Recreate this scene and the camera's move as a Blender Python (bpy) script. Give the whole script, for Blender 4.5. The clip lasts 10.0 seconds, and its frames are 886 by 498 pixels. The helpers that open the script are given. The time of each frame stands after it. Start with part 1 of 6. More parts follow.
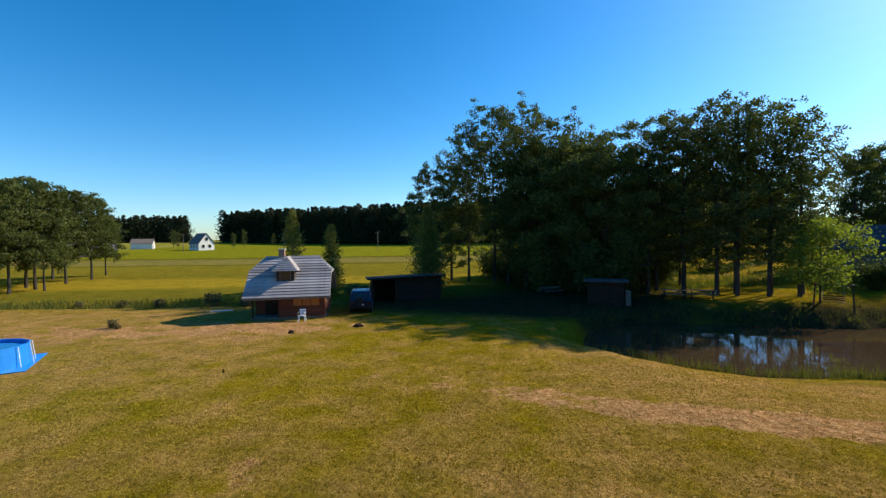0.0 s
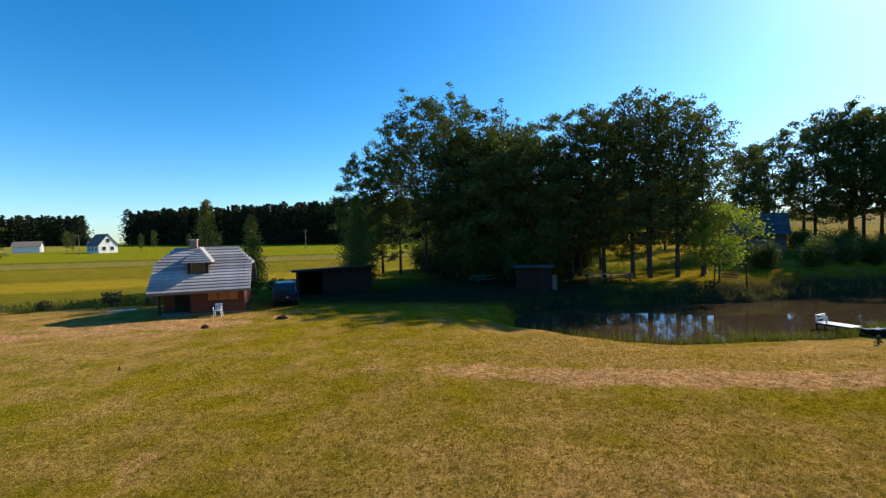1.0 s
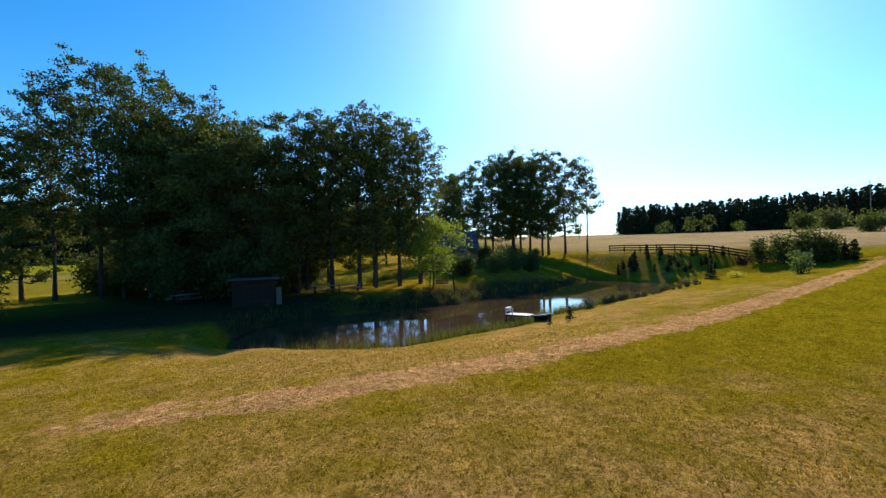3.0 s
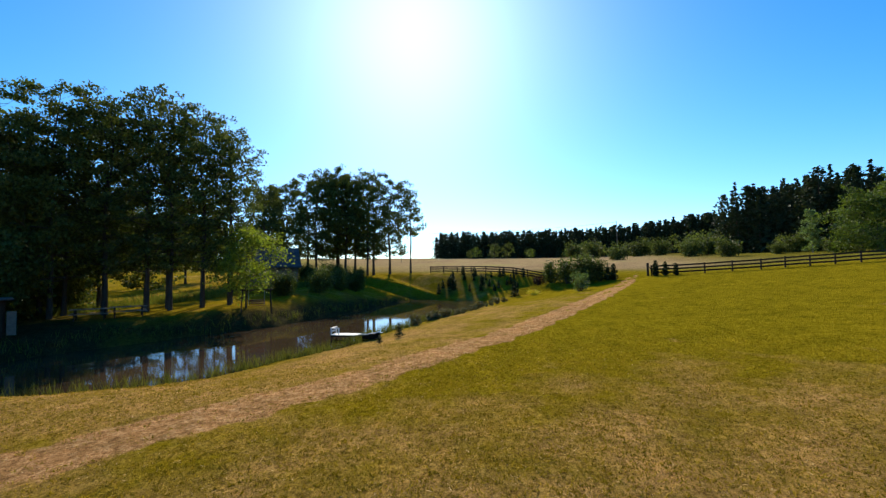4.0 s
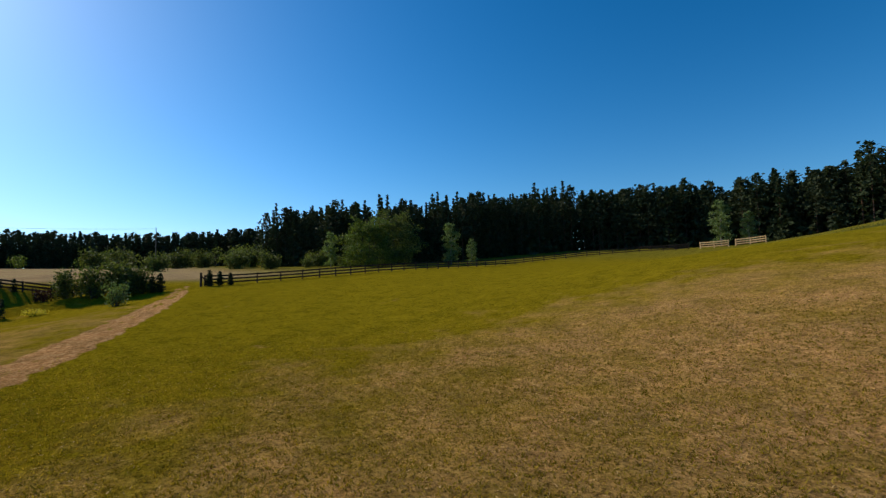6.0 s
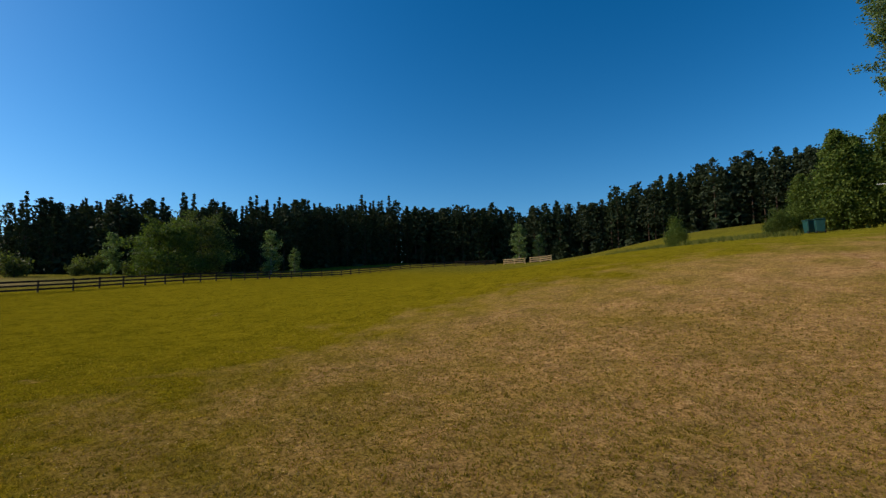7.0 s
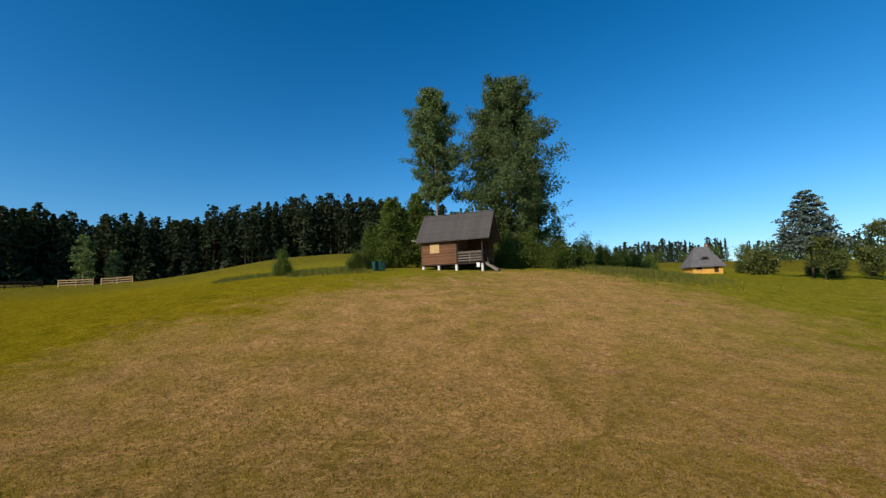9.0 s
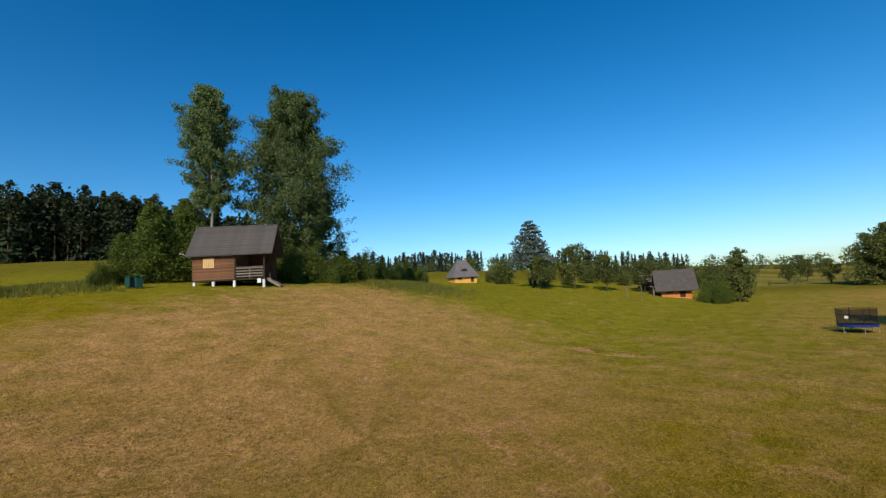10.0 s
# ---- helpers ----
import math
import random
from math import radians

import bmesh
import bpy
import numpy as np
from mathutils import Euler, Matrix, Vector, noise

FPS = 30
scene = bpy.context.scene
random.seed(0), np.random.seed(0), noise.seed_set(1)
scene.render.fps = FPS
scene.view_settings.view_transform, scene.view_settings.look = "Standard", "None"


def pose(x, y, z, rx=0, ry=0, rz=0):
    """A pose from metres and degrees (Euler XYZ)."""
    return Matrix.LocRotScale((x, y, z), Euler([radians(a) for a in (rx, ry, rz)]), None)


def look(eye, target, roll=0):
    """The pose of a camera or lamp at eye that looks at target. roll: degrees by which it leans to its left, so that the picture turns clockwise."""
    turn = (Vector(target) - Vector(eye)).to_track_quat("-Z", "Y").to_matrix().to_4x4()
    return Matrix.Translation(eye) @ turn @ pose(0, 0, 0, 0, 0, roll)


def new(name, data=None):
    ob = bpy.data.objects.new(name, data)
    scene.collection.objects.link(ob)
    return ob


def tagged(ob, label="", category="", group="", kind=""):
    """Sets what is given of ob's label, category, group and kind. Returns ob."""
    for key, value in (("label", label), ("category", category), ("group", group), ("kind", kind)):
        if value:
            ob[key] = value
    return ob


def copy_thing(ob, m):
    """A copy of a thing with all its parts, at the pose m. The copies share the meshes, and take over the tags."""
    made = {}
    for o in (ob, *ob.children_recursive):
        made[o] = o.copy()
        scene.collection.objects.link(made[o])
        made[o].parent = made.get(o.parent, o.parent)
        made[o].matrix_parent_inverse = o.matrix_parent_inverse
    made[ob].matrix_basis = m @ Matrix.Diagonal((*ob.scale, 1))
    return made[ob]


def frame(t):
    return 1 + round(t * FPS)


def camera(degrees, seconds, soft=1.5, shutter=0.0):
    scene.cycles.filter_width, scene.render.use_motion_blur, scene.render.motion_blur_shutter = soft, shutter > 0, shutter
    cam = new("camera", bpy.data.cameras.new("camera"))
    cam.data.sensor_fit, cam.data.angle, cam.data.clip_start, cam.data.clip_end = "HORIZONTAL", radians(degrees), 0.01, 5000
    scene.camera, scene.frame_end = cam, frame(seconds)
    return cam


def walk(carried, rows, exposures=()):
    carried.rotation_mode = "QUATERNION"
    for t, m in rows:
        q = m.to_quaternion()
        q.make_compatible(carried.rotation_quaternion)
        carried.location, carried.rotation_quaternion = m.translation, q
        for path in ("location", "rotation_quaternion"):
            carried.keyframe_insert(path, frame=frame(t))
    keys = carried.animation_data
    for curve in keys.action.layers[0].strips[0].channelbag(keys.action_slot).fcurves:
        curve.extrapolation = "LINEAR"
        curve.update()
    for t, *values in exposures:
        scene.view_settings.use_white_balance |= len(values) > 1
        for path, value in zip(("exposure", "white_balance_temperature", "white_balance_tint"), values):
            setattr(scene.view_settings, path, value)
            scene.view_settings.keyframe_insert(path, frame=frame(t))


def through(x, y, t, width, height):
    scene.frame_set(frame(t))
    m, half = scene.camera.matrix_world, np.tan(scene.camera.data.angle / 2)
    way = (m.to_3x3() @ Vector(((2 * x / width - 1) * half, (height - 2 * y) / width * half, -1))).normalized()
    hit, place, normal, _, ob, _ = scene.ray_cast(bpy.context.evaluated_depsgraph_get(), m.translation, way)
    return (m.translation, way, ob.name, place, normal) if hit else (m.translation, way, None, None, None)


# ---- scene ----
cam = camera(91.4, 10.0, soft=1.38)
walk(cam, [
    (0.0, look((0.022, 0.146, 5.830), (0.354, 20.138, 5.392), -0.88)),
    (0.5, look((0.037, 0.302, 5.276), (1.919, 20.209, 4.863), -1.48)),
    (1.0, look((0.169, 0.755, 4.846), (3.608, 20.450, 4.329), -1.68)),
    (1.5, look((0.398, 1.380, 4.501), (6.424, 20.440, 3.856), -1.68)),
    (2.0, look((0.709, 2.083, 4.211), (9.400, 20.076, 3.372), -1.23)),
    (2.5, look((1.086, 2.794, 3.954), (12.662, 19.098, 3.537), -1.60)),
    (4.0, look((2.479, 4.600, 3.303), (21.030, 12.005, 4.315), -0.80)),
    (4.5, look((2.993, 5.055, 3.127), (22.843, 7.240, 4.224), -0.74)),
    (5.0, look((3.517, 5.451, 2.983), (23.294, 2.681, 4.079), -0.43)),
    (5.5, look((4.045, 5.813, 2.881), (22.560, -1.654, 4.075), -0.98)),
    (7.0, look((5.617, 7.000, 2.941), (16.177, -9.902, 4.612), -0.84)),
    (7.5, look((6.136, 7.537, 3.111), (12.731, -11.250, 4.997), -1.36)),
    (8.0, look((6.656, 8.192, 3.363), (9.244, -11.554, 5.210), -2.18)),
    (8.5, look((7.185, 8.982, 3.693), (4.997, -10.811, 5.553), -2.12)),
    (9.0, look((7.729, 9.915, 4.091), (1.085, -8.850, 6.022), -2.29)),
    (9.5, look((8.300, 10.983, 4.537), (-2.798, -5.530, 6.576), -2.57)),
    (10.0, look((8.912, 12.165, 5.004), (-5.773, -1.305, 6.712), -3.34)),
], exposures=[(0.0, 0.05), (2.0, 0.3), (4.0, 0.08), (5.5, -0.4), (7.5, -0.6), (9.0, -0.42), (10.0, -0.38)])

# ---- world, sun ----
SUN_AZ, SUN_EL = 64.5, 32.0
world = bpy.data.worlds.new("sky")
scene.world = world
world.use_nodes = True
wn = world.node_tree
sky = wn.nodes.new("ShaderNodeTexSky")
sky.sky_type = "NISHITA"
sky.sun_disc = False
sky.sun_elevation = radians(SUN_EL)
sky.sun_rotation = radians(SUN_AZ)
sky.altitude = 150
sky.air_density = 1.0
sky.dust_density = 0.5
sky.ozone_density = 3.5
hs = wn.nodes.new("ShaderNodeHueSaturation")
hs.inputs["Saturation"].default_value = 1.25
hs.inputs["Hue"].default_value = 0.494
deep = wn.nodes.new("ShaderNodeMix")
deep.data_type = "RGBA"
deep.blend_type = "DIVIDE"
deep.inputs[0].default_value = 1.0
tint = wn.nodes.new("ShaderNodeMix")
tint.data_type = "RGBA"
tint.blend_type = "ADD"
tint.inputs[0].default_value = 1.0
gain = wn.nodes.new("ShaderNodeMix")
gain.data_type = "RGBA"
gain.blend_type = "MULTIPLY"
gain.inputs[0].default_value = 1.0
wn.links.new(sky.outputs[0], gain.inputs[6])
gain.inputs[7].default_value = (0.075, 0.047, 0.028, 1)
wn.links.new(gain.outputs[2], tint.inputs[6])
tint.inputs[7].default_value = (1.0, 1.0, 1.0, 1)
wn.links.new(sky.outputs[0], deep.inputs[6])
wn.links.new(tint.outputs[2], deep.inputs[7])
depth = wn.nodes.new("ShaderNodeGamma")
depth.inputs["Gamma"].default_value = 1.27
wn.links.new(deep.outputs[2], depth.inputs[0])
wn.links.new(depth.outputs[0], hs.inputs["Color"])
wn.links.new(hs.outputs[0], wn.nodes["Background"].inputs[0])
wn.nodes["Background"].inputs[1].default_value = 0.14
sun_dir = Vector((math.sin(radians(SUN_AZ)) * math.cos(radians(SUN_EL)), math.cos(radians(SUN_AZ)) * math.cos(radians(SUN_EL)), math.sin(radians(SUN_EL))))
sun = new("sun", bpy.data.lights.new("sun", "SUN"))
sun.data.energy = 6.1
sun.data.angle = radians(0.55)
sun.data.color = (1.0, 0.88, 0.69)
sun.matrix_world = look(sun_dir * 200, (0, 0, 0))


# ---- materials ----
def mat(name, rough=0.8, metal=0.0, spec=0.3):
    m = bpy.data.materials.new(name)
    m.use_nodes = True
    nt = m.node_tree
    b = nt.nodes["Principled BSDF"]
    b.inputs["Roughness"].default_value = rough
    b.inputs["Metallic"].default_value = metal
    b.inputs["Specular IOR Level"].default_value = spec
    return m, nt, b


def noise_node(nt, scale, detail=4.0, coord=None, rough=0.55, stretch=None):
    n = nt.nodes.new("ShaderNodeTexNoise")
    n.inputs["Scale"].default_value = scale
    n.inputs["Detail"].default_value = detail
    n.inputs["Roughness"].default_value = rough
    if coord is not None:
        if stretch:
            mp = nt.nodes.new("ShaderNodeMapping")
            mp.inputs["Scale"].default_value = stretch
            nt.links.new(coord, mp.inputs[0])
            nt.links.new(mp.outputs[0], n.inputs["Vector"])
        else:
            nt.links.new(coord, n.inputs["Vector"])
    return n


def ramp(nt, fac, stops):
    r = nt.nodes.new("ShaderNodeValToRGB")
    els = r.color_ramp.elements
    while len(els) < len(stops):
        els.new(0.5)
    for e, (p, c) in zip(els, stops):
        e.position = p
        e.color = (*c, 1) if len(c) == 3 else c
    nt.links.new(fac, r.inputs[0])
    return r


def mix(nt, fac, a, b, kind="MIX"):
    n = nt.nodes.new("ShaderNodeMix")
    n.data_type = "RGBA"
    n.blend_type = kind
    for sock, v in ((n.inputs[0], fac), (n.inputs[6], a), (n.inputs[7], b)):
        if hasattr(v, "is_linked"):
            nt.links.new(v, sock)
        elif isinstance(v, (int, float)):
            sock.default_value = v
        else:
            sock.default_value = (*v, 1)
    return n.outputs[2]


def math_node(nt, op, a, b=0.0, clamp=False):
    n = nt.nodes.new("ShaderNodeMath")
    n.operation = op
    n.use_clamp = clamp
    for sock, v in zip(n.inputs, (a, b)):
        if hasattr(v, "is_linked"):
            nt.links.new(v, sock)
        else:
            sock.default_value = v
    return n.outputs[0]


def bump(nt, b, height, strength, dist):
    n = nt.nodes.new("ShaderNodeBump")
    n.inputs["Strength"].default_value = strength
    n.inputs["Distance"].default_value = dist
    nt.links.new(height, n.inputs["Height"])
    nt.links.new(n.outputs[0], b.inputs["Normal"])
    return n


def speckled(name, base, dark, scale=3.0, rough=0.8, spec=0.3, metal=0.0, bumps=0.2, bd=0.01, stretch=None, obj_random=0.15):
    """A painted or natural surface with broad stains, fine grain and a little variation from piece to piece."""
    m, nt, b = mat(name, rough, metal, spec)
    co = nt.nodes.new("ShaderNodeTexCoord").outputs["Object"]
    n1 = noise_node(nt, scale, 5, co, 0.6, stretch)
    n2 = noise_node(nt, scale * 9, 4, co, 0.6, stretch)
    c = ramp(nt, n1.outputs[0], [(0.3, dark), (0.65, base)])
    g = mix(nt, 0.35, c.outputs[0], ramp(nt, n2.outputs[0], [(0.3, dark), (0.7, base)]).outputs[0])
    if obj_random:
        inf = nt.nodes.new("ShaderNodeObjectInfo")
        v = math_node(nt, "MULTIPLY_ADD", inf.outputs["Random"], obj_random * 2)
        v.node.inputs[2].default_value = 1 - obj_random
        hsv = nt.nodes.new("ShaderNodeHueSaturation")
        nt.links.new(v, hsv.inputs["Value"])
        nt.links.new(g, hsv.inputs["Color"])
        g = hsv.outputs[0]
    nt.links.new(g, b.inputs["Base Color"])
    if bumps:
        bump(nt, b, n2.outputs[0], bumps, bd)
    return m


def leaf_mat(name, col_a, col_b, through=0.35, gloss=0.15, shine=(1.25, 1.4, 0.6)):
    """Leaves: two-sided, light shines through them, each one a little different."""
    m, nt, b = mat(name, 0.6, 0, gloss)
    geo = nt.nodes.new("ShaderNodeNewGeometry")
    inf = nt.nodes.new("ShaderNodeObjectInfo")
    co = nt.nodes.new("ShaderNodeTexCoord").outputs["Object"]
    big = noise_node(nt, 0.35, 3, co)
    f = math_node(nt, "ADD", math_node(nt, "MULTIPLY", geo.outputs["Random Per Island"], 0.55), math_node(nt, "MULTIPLY", big.outputs[0], 0.45))
    c = ramp(nt, f, [(0.15, col_a), (0.8, col_b)])
    hsv = nt.nodes.new("ShaderNodeHueSaturation")
    v = math_node(nt, "MULTIPLY_ADD", inf.outputs["Random"], 0.35)
    v.node.inputs[2].default_value = 0.82
    nt.links.new(v, hsv.inputs["Value"])
    nt.links.new(c.outputs[0], hsv.inputs["Color"])
    nt.links.new(hsv.outputs[0], b.inputs["Base Color"])
    tr = nt.nodes.new("ShaderNodeBsdfTranslucent")
    tc = mix(nt, 1.0, hsv.outputs[0], shine, "MULTIPLY")
    nt.links.new(tc, tr.inputs[0])
    ms = nt.nodes.new("ShaderNodeMixShader")
    ms.inputs[0].default_value = through
    nt.links.new(b.outputs[0], ms.inputs[1])
    nt.links.new(tr.outputs[0], ms.inputs[2])
    nt.links.new(ms.outputs[0], nt.nodes["Material Output"].inputs[0])
    return m


M_LEAF = leaf_mat("alder_leaves", (0.034, 0.048, 0.016), (0.145, 0.16, 0.042), 0.34)
M_LEAF_TH = leaf_mat("thicket_leaves", (0.037, 0.065, 0.015), (0.156, 0.194, 0.037))
M_LEAF_Y = leaf_mat("sunlit_light_leaves", (0.09, 0.12, 0.016), (0.24, 0.26, 0.04), 0.45)
M_LEAF_POP = leaf_mat("poplar_leaves", (0.062, 0.100, 0.037), (0.194, 0.244, 0.100))
M_LEAF_CON = leaf_mat("conifer_needles", (0.016, 0.027, 0.014), (0.045, 0.058, 0.026), 0.14, 0.05)
M_LEAF_PINE = leaf_mat("pine_needles", (0.020, 0.030, 0.016), (0.052, 0.062, 0.032), 0.14, 0.05)
M_LEAF_SPR = leaf_mat("blue_spruce_needles", (0.05, 0.075, 0.07), (0.12, 0.15, 0.13), 0.1)
M_REED = leaf_mat("reeds", (0.07, 0.085, 0.016), (0.20, 0.19, 0.05), 0.3, 0.0)
M_LEAF_B = leaf_mat("light_feathery_leaves", (0.11, 0.12, 0.03), (0.27, 0.26, 0.07), 0.45)
M_DRYLEAF = leaf_mat("dry_weeds", (0.08, 0.07, 0.03), (0.20, 0.17, 0.08), 0.2)
M_RED_LEAF = leaf_mat("dark_red_leaves", (0.03, 0.012, 0.012), (0.08, 0.03, 0.025), 0.2)
M_YELLOW = leaf_mat("yellow_flowers", (0.55, 0.42, 0.03), (0.75, 0.6, 0.06), 0.2)
M_BARK = speckled("bark", (0.10, 0.085, 0.07), (0.035, 0.03, 0.025), 2.0, 0.95, 0.1, bumps=0.8, bd=0.04, stretch=(3, 3, 0.6))
M_BARK_P = speckled("pale_bark", (0.36, 0.34, 0.30), (0.10, 0.09, 0.08), 1.6, 0.9, 0.1, bumps=0.5, bd=0.03, stretch=(2, 2, 0.8))
M_BARK_PINE = speckled("pine_bark", (0.10, 0.06, 0.04), (0.04, 0.028, 0.022), 1.5, 0.95, 0.1, bumps=0.7, bd=0.04)


# ---- mesh helpers ----
def part(name, data, material, parent=None, label="", at=None):
    """Links a bmesh or (verts, faces) as ONE mesh object, under a thing or under a part."""
    if isinstance(data, bpy.types.Mesh):
        me = data
    else:
        me = bpy.data.meshes.new(name)
        if isinstance(data, tuple):
            me.from_pydata(data[0], [], data[1])
        else:
            data.to_mesh(me)
            data.free()
        for m in (material if isinstance(material, (list, tuple)) else [material]):
            me.materials.append(m)
    ob = new(name, me)
    if parent is not None:
        ob.parent = parent
    if at is not None:
        ob.matrix_basis = at
    if label:
        tagged(ob, label)
    return ob


def thing(name, m, label, category, group="", kind=""):
    ob = new(name)
    ob.empty_display_size = 0.3
    ob.matrix_basis = m
    return tagged(ob, label, category, group, kind)


def box(bm, x0, y0, z0, x1, y1, z1, bev=0.0, m=None):
    r = bmesh.ops.create_cube(bm, size=1.0, matrix=Matrix.LocRotScale(((x0 + x1) / 2, (y0 + y1) / 2, (z0 + z1) / 2), None, (abs(x1 - x0), abs(y1 - y0), abs(z1 - z0))))
    if bev:
        es = list({e for v in r["verts"] for e in v.link_edges})
        r2 = bmesh.ops.bevel(bm, geom=es, offset=bev, segments=1, affect="EDGES")
        vs = list({v for f in r2["faces"] for v in f.verts} | {v for v in r["verts"] if v.is_valid})
    else:
        vs = r["verts"]
    if m is not None:
        bmesh.ops.transform(bm, matrix=m, verts=vs)
    return vs


def one_box(x0, y0, z0, x1, y1, z1, bev=0.0, m=None):
    bm = bmesh.new()
    box(bm, x0, y0, z0, x1, y1, z1, bev, m)
    return bm


def rod(bm, a, b, r, seg=8, r2=None):
    a, b = Vector(a), Vector(b)
    d = b - a
    m = Matrix.Translation((a + b) / 2) @ d.to_track_quat("Z", "Y").to_matrix().to_4x4()
    return bmesh.ops.create_cone(bm, cap_ends=True, segments=seg, radius1=r, radius2=r if r2 is None else r2, depth=d.length, matrix=m)["verts"]


def one_rod(a, b, r, seg=8, r2=None):
    bm = bmesh.new()
    rod(bm, a, b, r, seg, r2)
    return bm


def prism(bm, outline, depth, m):
    """A flat outline (x, z) pushed back by depth along y."""
    lo = [bm.verts.new(m @ Vector((x, 0, z))) for x, z in outline]
    hi = [bm.verts.new(m @ Vector((x, depth, z))) for x, z in outline]
    bm.faces.new(lo)
    bm.faces.new(hi[::-1])
    n = len(lo)
    for i in range(n):
        bm.faces.new((lo[i], hi[i], hi[(i + 1) % n], lo[(i + 1) % n])[::-1])
    bmesh.ops.recalc_face_normals(bm, faces=bm.faces[:])


class Soup:
    """Vertices and faces gathered for one mesh."""
    def __init__(self):
        self.v, self.f = [], []

    def tube(self, pts, radii, seg=6):
        base = len(self.v)
        for i, (p, r) in enumerate(zip(pts, radii)):
            p = Vector(p)
            d = Vector(pts[min(i + 1, len(pts) - 1)]) - Vector(pts[max(i - 1, 0)])
            q = d.to_track_quat("Z", "Y")
            for k in range(seg):
                a = 2 * math.pi * k / seg
                self.v.append(tuple(p + q @ Vector((math.cos(a) * r, math.sin(a) * r, 0))))
        for i in range(len(pts) - 1):
            for k in range(seg):
                a, b = base + i * seg + k, base + i * seg + (k + 1) % seg
                self.f.append((a, b, b + seg, a + seg))
        self.f.append(tuple(base + (len(pts) - 1) * seg + k for k in range(seg)))

    def leaves(self, centres, size, rng, flat=0.0, long=1.0):
        """Small folded leaf sprays: each is a bent pair of triangles."""
        c = np.asarray(centres, float)
        n = len(c)
        d1 = rng.normal(size=(n, 3))
        d1[:, 2] *= 1 - flat
        d1 /= np.linalg.norm(d1, axis=1)[:, None]
        d2 = np.cross(d1, rng.normal(size=(n, 3)))
        d2 /= np.linalg.norm(d2, axis=1)[:, None] + 1e-9
        nn = np.cross(d1, d2)
        s = size * (0.6 + 0.8 * rng.random((n, 1)))
        a, b = c - d1 * s * 0.5 * long, c + d1 * s * 0.5 * long
        e, g = c + d2 * s * 0.38 + nn * s * 0.14, c - d2 * s * 0.38 + nn * s * 0.14
        base = len(self.v)
        self.v.extend(map(tuple, np.stack([a, e, b, g], 1).reshape(-1, 3)))
        for i in range(n):
            k = base + 4 * i
            self.f.append((k, k + 1, k + 2))
            self.f.append((k, k + 2, k + 3))

    def mesh(self, name, material):
        me = bpy.data.meshes.new(name)
        me.from_pydata(self.v, [], self.f)
        me.materials.append(material)
        return me


# ---- lie of the land ----
def soft(u, w):
    return w * np.logaddexp(0, u / w)


POND_X = (9.3, 10.5, 13, 16, 20, 25, 30, 36, 43, 50, 56, 61, 63)
POND_S = (27.3, 24.6, 22.1, 20.6, 19.7, 19.6, 19.8, 19.9, 19.7, 19.5, 19.6, 22, 27)
POND_N = (27.3, 30.3, 32.6, 33.4, 33.1, 31.5, 30.2, 30.2, 30.4, 31.2, 32.4, 32.2, 27)
WATER = -1.0


def land(x, y):
    """The height of the ground at x, y (numbers or arrays)."""
    x, y = np.asarray(x, float), np.asarray(y, float)
    u = -(y + 3)
    f = (0.22 + 0.78 / (1 + np.exp(np.clip((x - 24) / 9, -40, 40)))) * (0.62 + 0.38 / (1 + np.exp(np.clip(-(x + 38) / 8, -40, 40))))
    h = f * (0.255 * soft(u, 2.0) - 0.195 * soft(u - 26, 5.0))
    h = h + 0.06 * soft(x - 20, 4.0) - 0.025 * soft(x - 75, 8.0) - 0.035 * soft(x - 340, 20.0)
    h = h + 0.022 * soft(y - 60, 10.0) - 0.022 * soft(y - 330, 30.0)
    h = h + 0.115 * soft(-(y + 58), 6.0) - 0.17 * soft(-(y + 95), 5.0)
    h = h + 0.02 * soft(-(x + 95), 20.0) * (1 / (1 + np.exp(np.clip(-(y + 10) / 12, -40, 40)))) - 0.02 * soft(-(x + 330), 30.0) * (1 / (1 + np.exp(np.clip(-(y + 10) / 12, -40, 40))))
    ys, yn = np.interp(x, POND_X, POND_S), np.interp(x, POND_X, POND_N)
    wob = 0.22 * np.sin(x * 0.7) + 0.08 * np.sin(x * 2.3 + 1)
    v = np.maximum(np.maximum(0.17 * (ys + wob - y), np.interp(x, (42, 55), (0.62, 0.26)) * (y - yn + wob)), np.maximum(0.34 * (9.3 - x), 0.6 * (x - 61.8)))
    bank = np.where(v > 0, WATER + v, WATER + np.maximum(3 * v, -1.3))
    k = 0.25
    h = -k * np.logaddexp(-h / k, -bank / k)
    h = h + 0.035 * np.sin(x * 0.55 + 0.4 * y) * np.sin(y * 0.48 - 0.2 * x)
    # ditch along the far side of the lawn
    h = h - 0.5 * np.exp(-((y - 41.5 + 0.02 * (x + 20)) / 1.1) ** 2) / (1 + np.exp(np.clip((x + 13) / 1.0, -40, 40)))
    return h


def on_land(x, y, dz=0.0):
    return float(land(x, y)) + dz


PATH = ((-3, 19.5), (2.6, 16.6), (5.0, 15.3), (8.0, 14.0), (12.0, 12.7), (17.8, 11.2), (25, 9.0), (37.4, 6.4), (50, 4.2), (61.5, 2.8), (75, 1.5), (100, 0))


def path_dist(x, y):
    best = np.full(np.shape(x), 1e9)
    for (ax, ay), (bx, by) in zip(PATH, PATH[1:]):
        dx, dy = bx - ax, by - ay
        t = np.clip(((x - ax) * dx + (y - ay) * dy) / (dx * dx + dy * dy), 0, 1)
        best = np.minimum(best, np.hypot(x - ax - t * dx, y - ay - t * dy))
    return best


